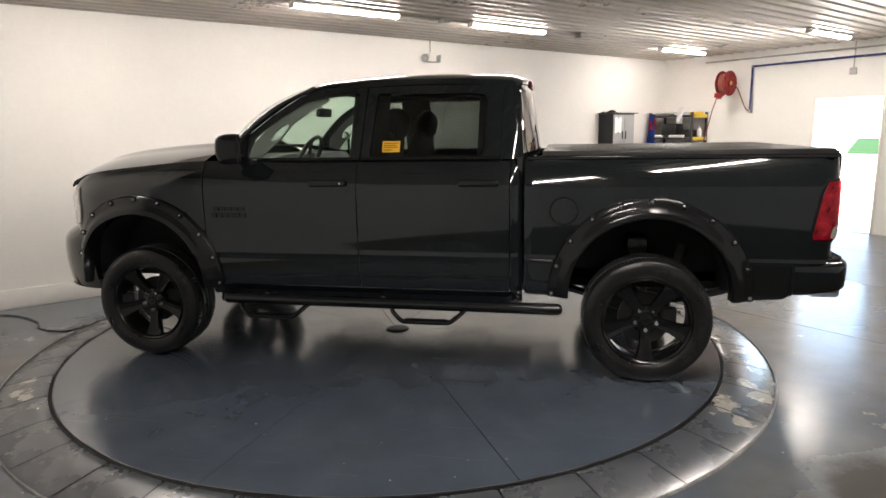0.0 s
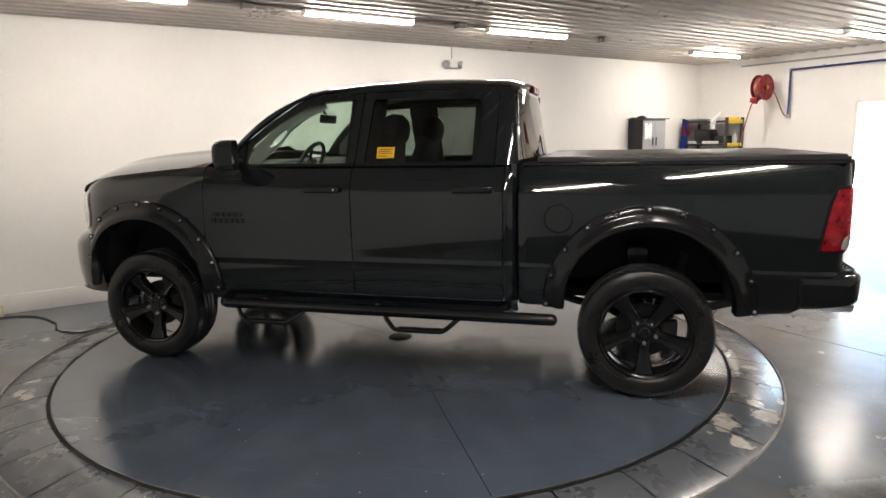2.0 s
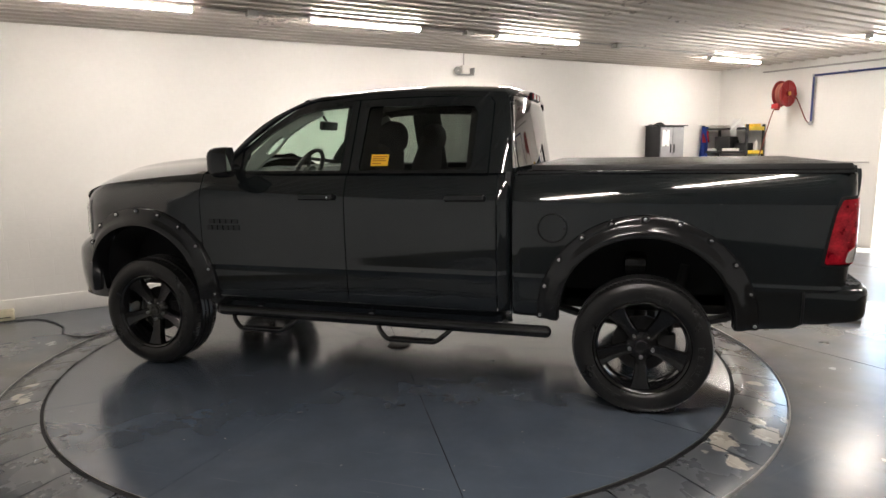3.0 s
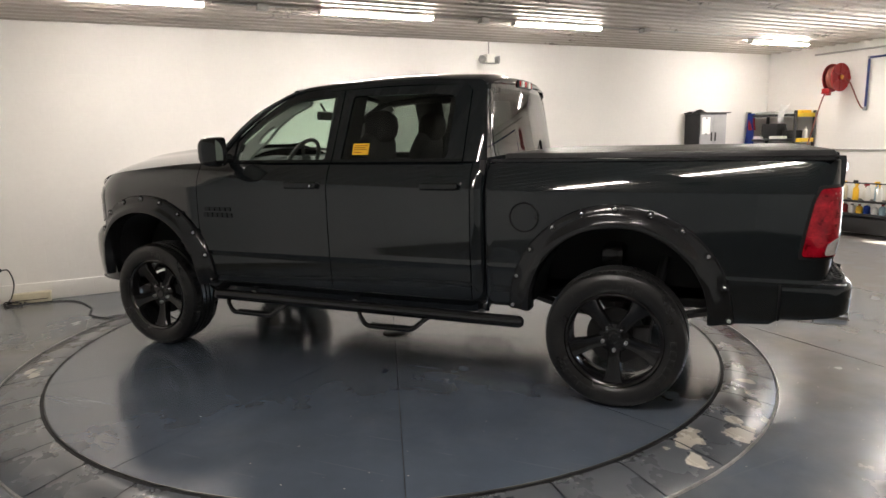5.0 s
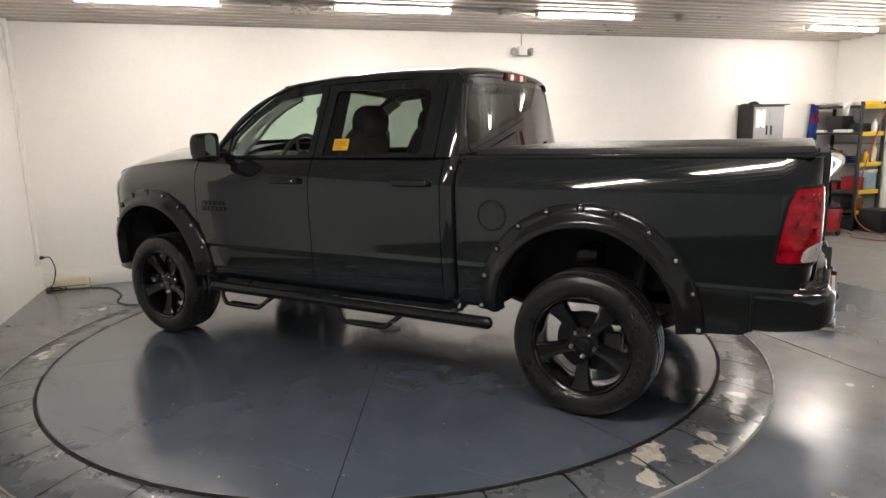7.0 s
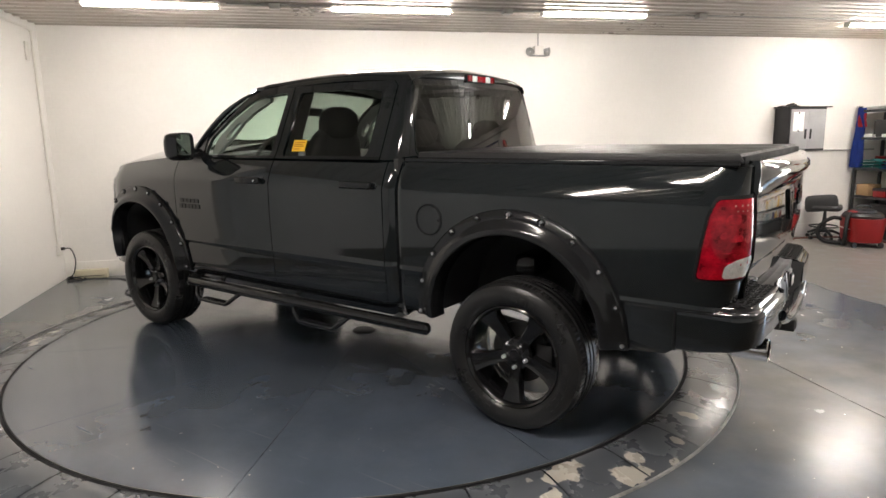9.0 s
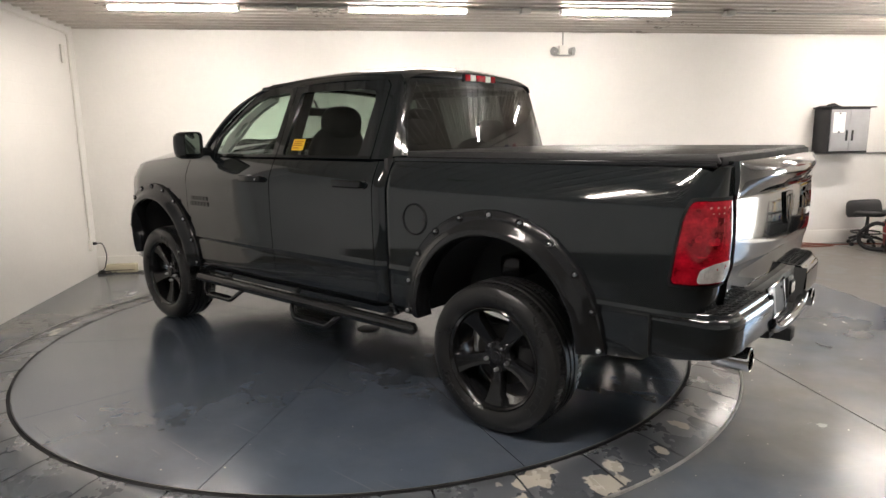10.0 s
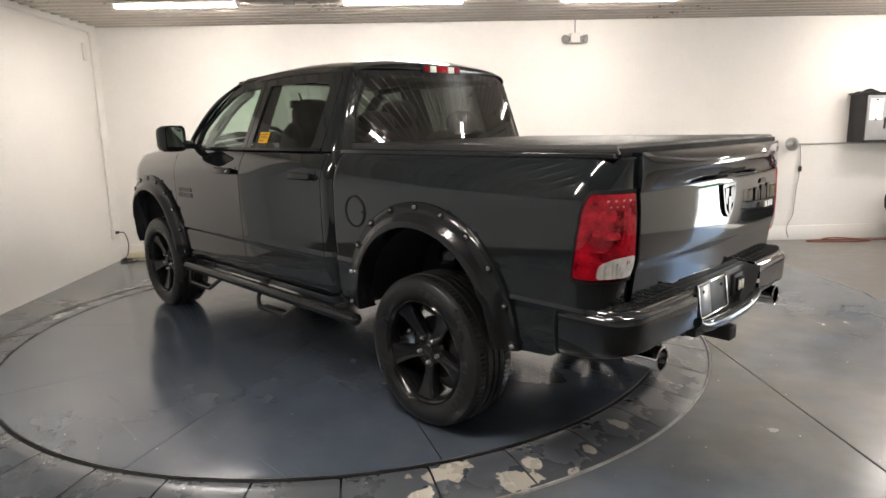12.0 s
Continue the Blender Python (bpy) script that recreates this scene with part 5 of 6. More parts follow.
def headrest(s, x, y, z, w, h):
    rows = [(0, 0.55 * w, 0.025), (0.06 * h, 0.75 * w, 0.045), (0.25 * h, 0.95 * w, 0.08), (0.55 * h, w, 0.085), (0.8 * h, 0.9 * w, 0.072), (0.93 * h, 0.7 * w, 0.042), (h, 0.4 * w, 0.02)]
    part("headrest", cushion(rows, pose(x, y, z, 0, 8, 0)), M["cloth"], s, angle=60)


def build_cabin(t):
    for y, x in ((-0.40, -0.16), (0.40, -0.10)):
        s = seat(t, x, y, 0.26, 0.68)
        headrest(s, x + 0.165, y, 1.575, 0.165, 0.235)
    for y in (-0.42, 0.42):
        s = seat(t, 0.62, y, 0.38, 0.58)
        headrest(s, 0.78, y, 1.53, 0.13, 0.17)
    for q in (-1, 1):
        pts = [(-0.45, q * 0.66, 1.915), (-0.1, q * 0.645, 1.935), (0.5, q * 0.645, 1.935), (0.88, q * 0.65, 1.91)]
        part("roof_side_trim", tube(bmesh.new(), smooth_path(pts, 4), 0.035, 8), M["darktrim"], t)
        b = bmesh.new()
        grid(b, steps(-0.20, 0.06, 3), steps(1.42, 1.92, 5), lambda x, z: greenhouse(q, -0.05)(x, z))
        part("pillar_cover", b, M["darktrim"], t)
        b = bmesh.new()
        grid(b, steps(0.645, 0.93, 4), steps(1.42, 1.92, 5), lambda x, z: greenhouse(q, -0.06)(x + 0.04, z))
        part("rear_pillar_cover", b, M["darktrim"], t)
    bm = grid(bmesh.new(), steps(-0.84, 0.84, 20), [0, 1, 2, 3, 4], lambda y, i: ([-1.14, -0.95, -0.82, -0.76, -0.72][i], y, [1.475, 1.475, 1.465, 1.40, 1.05][i] + 0.02 * math.exp(-((y + 0.42) / 0.18) ** 2) * (i in (1, 2))))
    part("dashboard", bm, M["darktrim"], t)
    wheel = bmesh.new()
    mm = Matrix.Translation((-0.68, -0.42, 1.44)) @ Matrix.Rotation(radians(-62), 4, "Y")
    tube(wheel, [mm @ Vector((0.19 * math.cos(a), 0.19 * math.sin(a), 0)) for a in (2 * math.pi * k / 32 for k in range(33))], 0.016, 8)
    lathe(wheel, [(0.0, 0.02), (0.06, 0.015), (0.07, -0.02), (0.0, -0.03)], 16, mm)
    for a in (0, 120, 240):
        tube(wheel, [mm @ Vector((0.05 * math.cos(radians(a + 90)), 0.05 * math.sin(radians(a + 90)), 0)), mm @ Vector((0.19 * math.cos(radians(a + 90)), 0.19 * math.sin(radians(a + 90)), 0))], 0.013, 6)
    part("steering_wheel", wheel, M["darktrim"], t)
    part("headliner", grid(bmesh.new(), steps(-0.50, 0.90, 8), steps(-0.66, 0.66, 8), lambda x, y: (x, y, curve_at(ROOF, x) - 0.045 - 0.05 * (y / 0.66) ** 4)), M["greytrim"], t)
    part("rear_view_mirror", one_box(-0.02, 0.02, -0.13, 0.13, -0.035, 0.035, 0.012, pose(-0.68, -0.03, 1.80, 0, 10, 0)), M["darktrim"], t)
    part("mirror_stalk", tube(bmesh.new(), [(-0.68, -0.03, 1.81), (-0.74, -0.03, 1.90)], 0.01, 6), M["darktrim"], t)
    for s in (-1, 1):
        outer = [(-0.955, 1.475), (-0.93, 1.585), (-0.76, 1.735), (-0.57, 1.85), (-0.42, 1.90)]
        inner = [(-0.40, 1.855), (-0.545, 1.785), (-0.66, 1.70), (-0.735, 1.60), (-0.80, 1.545), (-0.87, 1.475)]
        loop = [(-0.815, 1.600), (-0.795, 1.640), (-0.735, 1.692), (-0.690, 1.712), (-0.680, 1.690), (-0.705, 1.645), (-0.755, 1.598), (-0.800, 1.583)]
        part("pillar_trim", panel([outer + inner], greenhouse(s, -0.065), 0.06, 0.03, holes=[rounded(loop, 0.02)]), M["greytrim"], t, "light grey pillar trim with a grab handle", 50)
    b = one_box(0.042, 0.165, -0.001, 0.001, 1.503, 1.577, 0, None)
    for v in b.verts:
        v.co = greenhouse(-1, 0.0 if v.co.y < 0 else -0.003)(v.co.x, v.co.z)
    st = part("price_sticker", b, M["yellow"], t, "yellow printed paper sticker inside the rear door glass")
    for k, (z, w) in enumerate(((1.562, 0.10), (1.549, 0.085), (1.537, 0.095), (1.519, 0.06))):
        b = one_box(0.054, 0.054 + w, -0.001, 0.001, z - 0.003, z + 0.003, 0, None)
        for v in b.verts:
            v.co = greenhouse(-1, 0.0025 if v.co.y < 0 else 0.0005)(v.co.x, v.co.z)
        part("text_bar", b, M["ink"], st)


M["pad"] = material("step_pad_plastic", (0.006, 0.006, 0.0065), 0.55, vary=0.3, fine=90, bump=0.5)
build_truck()


# ---- fixtures and things in the room ----
def at(u, v, z, turn=0):
    return ROOM @ pose(u, v, z, 0, 0, turn)


def pipe(name, pts, r, mat, label, category, seg=8):
    """A pipe or cable run given in room axes."""
    ob = part(name, tube(bmesh.new(), pts, r, seg), mat)
    ob.matrix_world = ROOM
    return tagged(ob, label, category)


M["cable"] = material("black_cable", (0.008, 0.008, 0.009), 0.5, vary=0.2)
M["creampipe"] = material("painted_conduit", (0.74, 0.72, 0.67), 0.5, vary=0.06)
M["beige"] = material("beige_plastic", (0.55, 0.50, 0.36), 0.5, vary=0.08)
M["greydoor"] = material("grey_door_steel", (0.34, 0.34, 0.345), 0.4, vary=0.1)
M["hose"] = material("red_rubber_hose", (0.20, 0.06, 0.04), 0.55, vary=0.2)
M["board"] = material("card_board", (0.38, 0.24, 0.12), 0.8, vary=0.12)
M["paper"] = material("white_paper", (0.82, 0.82, 0.80), 0.7, vary=0.03)
M["teal"] = material("teal_cloth", (0.03, 0.17, 0.16), 0.9, vary=0.25, fine=200, bump=0.1)
M["navy"] = material("blue_cloth", (0.015, 0.045, 0.26), 0.9, vary=0.25, fine=200, bump=0.1)
M["redcloth"] = material("red_cloth", (0.36, 0.02, 0.03), 0.9, vary=0.3, fine=200, bump=0.1)
M["yellowpaint"] = material("yellow_shelf_edge", (0.72, 0.50, 0.03), 0.5, vary=0.15)
M["clearblue"] = material("pale_blue_tub", (0.32, 0.45, 0.52), 0.3, vary=0.1)
M["seatvinyl"] = material("worn_black_vinyl", (0.025, 0.025, 0.026), 0.45, vary=0.3)
M["brown"] = material("amber_plastic", (0.22, 0.09, 0.02), 0.3, vary=0.1)


def emergency_light():
    e = thing("emergency_light", "white twin-head emergency light on the far wall under the ceiling", "emergency light", at(2.53, WALL_V, 2.645))
    part("battery_case", one_box(-0.062, 0.062, -0.095, 0.0, -0.055, 0.06, 0.010), M["creampipe"], e)
    for s in (-1, 1):
        head = part("lamp_head", lathe(bmesh.new(), [(0.0, -0.045), (0.030, -0.042), (0.044, -0.01), (0.055, 0.035), (0.049, 0.035), (0.0, 0.015)], 20, pose(s * 0.108, -0.065, -0.012, 96, 0, s * 48)), M["greytrim"], e, "grey plastic lamp head")
        part("bulb", lathe(bmesh.new(), [(0.0, -0.01), (0.02, 0.0), (0.0, 0.016)], 12, pose(s * 0.112, -0.072, -0.012, 96, 0, s * 48)), M["clearlens"], head)
        part("arm", tube(bmesh.new(), [(s * 0.05, -0.05, -0.012), (s * 0.10, -0.055, -0.012)], 0.016, 8), M["greytrim"], e)
    part("base_plate", one_box(-0.115, 0.115, -0.075, -0.02, -0.068, -0.052, 0.006), M["greytrim"], e)
    part("feed_conduit", tube(bmesh.new(), [(0.01, -0.015, 0.05), (0.01, -0.015, 0.225)], 0.009, 8), M["conduit"], e)


def wall_cabinet():
    e = thing("wall_cabinet", "black and grey steel wall cabinet with two closed doors", "cabinet", at(6.22, WALL_V, 1.265))
    part("body", one_box(0, 0.61, -0.30, 0, 0, 0.61, 0.006), M["darkmetal"], e, "dark steel cabinet body")
    part("top_board", one_box(-0.03, 0.68, -0.33, 0, 0.612, 0.628, 0.003), M["darkmetal"], e)
    for k in (0, 1):
        x0 = 0.020 + 0.287 * k
        d = part("door", one_box(x0, x0 + 0.283, -0.318, -0.301, 0.03, 0.59, 0.005), M["greydoor"], e, "light grey steel door")
        hx = 0.262 if k == 0 else 0.348
        part("handle", one_box(hx - 0.014, hx + 0.014, -0.328, -0.317, 0.17, 0.31, 0.004), M["plastic"], d, "black recessed handle")
    n = thing("paper_notice", "white sheet of paper held on the cabinet door", "paper", at(6.22, WALL_V, 1.265))
    part("sheet", one_box(0.05, 0.225, -0.322, -0.3195, 0.28, 0.55), M["paper"], n)
    for z in (0.288, 0.535):
        part("magnet", lathe(bmesh.new(), [(0.0, 0.0), (0.012, 0.0), (0.012, 0.006), (0.0, 0.006)], 10, pose(0.138, -0.322, z, 90)), M["plastic"], n)
    c = thing("rag", "dark crumpled rag lying on top of the cabinet", "rag", at(6.36, WALL_V - 0.16, 1.893))
    bm = grid(bmesh.new(), steps(-0.16, 0.18, 14), steps(-0.14, 0.14, 10), lambda x, y: (x, y, max(0.002, 0.045 * noise.noise(Vector((x * 9, y * 9, 2))) + 0.03 - 1.2 * (x * x + y * y))))
    part("cloth", bm, M["cloth"], c)


def clamp_lamp():
    e = thing("clamp_lamp", "round metal clamp lamp hooked on the wall conduit", "work lamp", at(5.36, WALL_V - 0.14, 1.257))
    part("reflector", lathe(bmesh.new(), [(0.02, 0.07), (0.04, 0.052), (0.084, 0.0), (0.088, 0.0), (0.044, 0.057), (0.02, 0.075)], 28, pose(0.04, 0, 0, 82, 0, -8), closed=True), M["steel"], e, "spun aluminium reflector")
    part("lamp_bulb", lathe(bmesh.new(), [(0.0, -0.004), (0.05, 0.002), (0.074, 0.008), (0.05, 0.03), (0.0, 0.04)], 24, pose(0.04, 0, 0, 82, 0, -8)), M["white"], e)
    part("clamp", one_box(0.06, 0.16, 0.06, 0.12, -0.035, 0.01, 0.01), M["steel"], e)
    part("socket", tube(bmesh.new(), [(0.03, 0.05, 0.01), (0.08, 0.10, 0.0)], 0.02, 10), M["plastic"], e)
    pts = smooth_path([(5.58, WALL_V - 0.02, 1.24), (5.60, WALL_V - 0.02, 1.1), (5.60, WALL_V - 0.03, 0.92), (5.575, WALL_V - 0.03, 0.7), (5.56, WALL_V - 0.03, 0.45), (5.55, WALL_V - 0.03, 0.3), (5.49, WALL_V - 0.04, 0.2), (5.47, WALL_V - 0.05, 0.1), (5.5, WALL_V - 0.06, 0.0)], 5)
    pipe("lamp_cable", pts, 0.006, M["conduit"], "thin grey cord hanging down the far wall", "cord", 6)
    part("inline_plug", one_box(5.583, 5.617, WALL_V - 0.05, WALL_V - 0.015, 0.89, 0.96, 0.008), M["plastic"]).matrix_world = ROOM
    tagged(bpy.data.objects["inline_plug"], "small black plug hanging on the grey cord", "plug")


SHELF_Z = (0.27, 0.575, 0.99, 1.445, 1.845)


def shelving_unit():
    e = thing("shelving_unit", "black steel shelving unit with yellow shelf ends, crammed with supplies", "shelving", at(7.62, 2.2, FLOOR_Z))
    W, L = 0.46, 0.86
    for x in (0, W):
        for y in (0, L):
            b = one_box(x - 0.02, x + 0.02, y - 0.02, y + 0.02, 0, 1.93, 0.004)
            part("post", b, M["darkmetal"], e)
    for z in SHELF_Z:
        part("shelf", one_box(-0.015, W + 0.015, 0.005, L + 0.015, z + 0.0, z + 0.035, 0.004), M["darkmetal"], e)
        part("end_strip", one_box(0.02, W - 0.02, -0.022, -0.004, z - 0.02, z + 0.045, 0.003), M["yellowpaint"], e, "yellow painted shelf end")


def on_shelf(i, x, y):
    return at(7.62 + x, 2.2 + y, FLOOR_Z + SHELF_Z[i] + 0.0365)


def carton(name, label, category, m, w, d, h, mat, lid=None):
    e = thing(name, label, category, m)
    part("body", one_box(-w / 2, w / 2, -d / 2, d / 2, 0, h, min(w, d, h) * 0.08), mat, e)
    if lid:
        part("lid", one_box(-w / 2 - 0.005, w / 2 + 0.005, -d / 2 - 0.005, d / 2 + 0.005, h - 0.03, h + 0.006, 0.005), lid, e)
    return e


def bottle(label, m, r, h, mat, cap, spray=False):
    e = thing("spray_bottle" if spray else "bottle", label, "bottle", m)
    part("body", lathe(bmesh.new(), [(0.0, 0.0), (r * 0.95, 0.0), (r, 0.01), (r, h * 0.62), (r * 0.8, h * 0.74), (r * 0.36, h * 0.82), (r * 0.36, h * 0.88), (0.0, h * 0.88)], 20), mat, e)
    if spray:
        b = one_box(-0.05, 0.022, -0.014, 0.014, h * 0.88, h, 0.006)
        box(b, -0.035, -0.02, -0.008, 0.008, h * 0.74, h * 0.9, 0.003)
        part("trigger_head", b, cap, e)
    else:
        part("cap", lathe(bmesh.new(), [(0.0, h * 0.85), (r * 0.45, h * 0.85), (r * 0.42, h), (0.0, h)], 16), cap, e)
    return e


def folded_cloth(label, m, w, d, h, mat, seed=0.0):
    e = thing("folded_cloth", label, "cloth", m)
    for k in range(3):
        bm = grid(bmesh.new(), steps(-w / 2, w / 2, 14), steps(-d / 2, d / 2, 10), lambda x, y: (x, y, h * (k + 1) / 3 + 0.018 * noise.noise(Vector((x * 8, y * 8, seed + k))) - 0.5 * h / 3 * (abs(2 * x / w) ** 6 + abs(2 * y / d) ** 6)))
        bmesh.ops.solidify(bm, geom=bm.faces, thickness=0.02)
        part("fold", bm, mat, e)
    return e


def stock_shelves():
    # top
    e = thing("paper_towel", "white crumpled paper towel hanging over the top shelf edge", "paper towel", on_shelf(4, 0.0, 0.22))
    bm = grid(bmesh.new(), steps(0, 1, 14), steps(-1, 1, 8), lambda k, a: (-0.035 + 0.10 * max(0.0, k - 0.5) + 0.012 * math.sin(9 * k + 3 * a), 0.085 * a * (0.6 + 0.5 * abs(k - 0.25)) + 0.02 * math.sin(5 * k), -0.15 + 0.29 * k + 0.02 * a * a))
    bmesh.ops.solidify(bm, geom=bm.faces, thickness=0.006)
    part("sheet", bm, M["paper"], e, angle=60)
    bm = grid(bmesh.new(), steps(-1, 1, 10), steps(-1, 1, 8), lambda a, q: (0.09 + 0.10 * a, 0.10 * q, 0.004 + 0.05 * max(0.0, 1 - a * a - q * q) + 0.012 * abs(noise.noise(Vector((a * 3, q * 3, 7))))))
    bmesh.ops.solidify(bm, geom=bm.faces, thickness=0.003)
    part("crumpled_end", bm, M["paper"], e, angle=60)
    folded_cloth("pale crumpled papers and rags on the top shelf", on_shelf(4, 0.2, 0.6), 0.4, 0.45, 0.05, M["paper"], 3)
    carton("carton", "yellow cardboard carton on the top shelf", "box", on_shelf(4, 0.3, 0.10), 0.20, 0.16, 0.055, M["yellow"])
    carton("carton", "flat white carton on the top shelf", "box", on_shelf(4, 0.2, 0.35), 0.3, 0.2, 0.04, M["white"])
    # second from top
    carton("radio", "black plastic box radio on the shelf", "radio", on_shelf(3, 0.17, 0.52), 0.22, 0.30, 0.25, M["plastic"])
    carton("carton", "flat white packet on the shelf", "packet", on_shelf(3, 0.05, 0.33), 0.1, 0.26, 0.045, M["white"])
    carton("carton", "flat white packet on the shelf", "packet", on_shelf(3, 0.05, 0.72), 0.1, 0.2, 0.04, M["white"])
    carton("tool_case", "grey plastic tool case on the shelf", "tool case", on_shelf(3, 0.25, 0.2), 0.25, 0.16, 0.13, M["darkmetal"], M["plastic"])
    bottle("white bottle on the shelf", on_shelf(3, 0.33, 0.05), 0.04, 0.19, M["white"], M["white"])
    bottle("black bottle on the shelf", on_shelf(3, 0.2, 0.32), 0.035, 0.24, M["plastic"], M["plastic"])
    # middle
    folded_cloth("folded teal towels on the shelf", on_shelf(2, 0.12, 0.58), 0.3, 0.36, 0.13, M["teal"], 1)
    folded_cloth("folded blue towels on the shelf", on_shelf(2, 0.12, 0.27), 0.3, 0.28, 0.10, M["navy"], 5)
    carton("carton", "small red carton on the shelf", "box", on_shelf(2, 0.32, 0.68), 0.16, 0.18, 0.17, M["red"])
    bottle("yellow bottle on the shelf", on_shelf(2, 0.22, 0.06), 0.05, 0.2, M["yellow"], M["plastic"])
    bottle("yellow bottle with a cream label on the shelf", on_shelf(2, 0.36, 0.05), 0.042, 0.3, M["beige"], M["yellow"])
    bottle("black bottle on the shelf", on_shelf(2, 0.08, 0.06), 0.04, 0.2, M["plastic"], M["white"])
    # lower
    carton("cardboard_box", "brown cardboard box on the lower shelf", "box", on_shelf(1, 0.14, 0.72), 0.24, 0.22, 0.17, M["board"])
    carton("parts_bin", "red plastic parts bin on the lower shelf", "bin", on_shelf(1, 0.12, 0.42), 0.22, 0.2, 0.12, M["red"], M["darkmetal"])
    carton("parts_bin", "red plastic parts bin on the lower shelf", "bin", on_shelf(1, 0.18, 0.17), 0.3, 0.22, 0.19, M["red"], M["red"])
    carton("tub", "pale blue plastic tub hanging over the shelf edge", "tub", on_shelf(1, 0.33, 0.1), 0.2, 0.18, 0.30, M["clearblue"], M["paper"])
    carton("drawer_box", "black plastic drawer box under the shelves", "box", at(7.62 + 0.23, 2.2 + 0.43, FLOOR_Z + 0.001), 0.4, 0.76, 0.22, M["plastic"], M["plastic"])
    carton("battery_pack", "dark jump-starter pack on the lowest shelf", "battery pack", on_shelf(0, 0.15, 0.4), 0.25, 0.3, 0.2, M["darkmetal"], M["plastic"])
    bottle("orange bottle on the lowest shelf", on_shelf(0, 0.2, 0.07), 0.05, 0.22, M["brown"], M["white"])


def jacket():
    e = thing("hanging_vest", "blue work vest with a red collar hanging beside the shelves", "vest", at(7.63, WALL_V - 0.10, 0.99))
    def drape(y0, h0, h1, w0, w1):
        def f(a, k):
            z = h0 + (h1 - h0) * k
            w = w0 + (w1 - w0) * k
            return (w * a, -0.03 - 0.05 * math.cos(a * 2.6) - 0.018 * math.sin(9 * a + 5 * k) * (1.2 - k) + y0, z)
        return f
    for n, a in (("blue_panel", (0, 0.0, 0.88, 0.115, 0.06)), ("red_collar", (-0.012, 0.60, 0.80, 0.075, 0.05))):
        bm = grid(bmesh.new(), steps(-1, 1, 18), steps(0, 1, 14), drape(*a))
        bmesh.ops.solidify(bm, geom=bm.faces, thickness=0.012)
        part(n, bm, M["navy"] if n[0] == "b" else M["redcloth"], e, "blue cloth" if n[0] == "b" else "red patterned cloth")
    part("hook", tube(bmesh.new(), [(0, 0.10, 0.9), (0, 0.0, 0.9), (0, -0.02, 0.88)], 0.006, 6), M["steel"], e)


def shop_stool():
    e = thing("shop_stool", "low rolling workshop stool with a worn black padded seat", "stool", at(6.95, 2.84, FLOOR_Z, -43))
    rows = [(0.425, 0.14, 0.14), (0.43, 0.19, 0.18), (0.45, 0.215, 0.20), (0.48, 0.222, 0.205), (0.505, 0.21, 0.19), (0.515, 0.15, 0.14)]
    part("seat", cushion(rows, pose(0, 0, 0, 0, 0, 90)), M["seatvinyl"], e, angle=60)
    rows = [(0.425, 0.19, 0.03), (0.47, 0.215, 0.045), (0.58, 0.212, 0.048), (0.635, 0.20, 0.04), (0.658, 0.175, 0.028), (0.665, 0.12, 0.012)]
    part("backrest", cushion(rows, pose(0, -0.13, 0, -6, 0, 90)), M["seatvinyl"], e, angle=60)
    part("gas_column", tube(bmesh.new(), [(0, 0, 0.10), (0, 0, 0.25), (0, 0, 0.43)], [0.03, 0.03, 0.018], 14), M["darkmetal"], e)
    part("foot_ring", tube(bmesh.new(), [(0.19 * math.cos(a), 0.19 * math.sin(a), 0.19) for a in (2 * math.pi * k / 28 for k in range(29))], 0.011, 8), M["darkmetal"], e)
    for k in range(5):
        a = radians(72 * k + 10)
        c, s = math.cos(a), math.sin(a)
        leg = part("leg", tube(bmesh.new(), [(0, 0, 0.13), (0.12 * c, 0.12 * s, 0.12), (0.225 * c, 0.225 * s, 0.075)], [0.026, 0.022, 0.016], 8), M["darkmetal"], e)
        part("castor", lathe(bmesh.new(), [(0.0, -0.015), (0.026, -0.015), (0.0275, 0.0), (0.026, 0.015), (0.0, 0.015)], 16, pose(0.225 * c, 0.225 * s, 0.0285, 90, 0, 72 * k)), M["plastic"], leg)


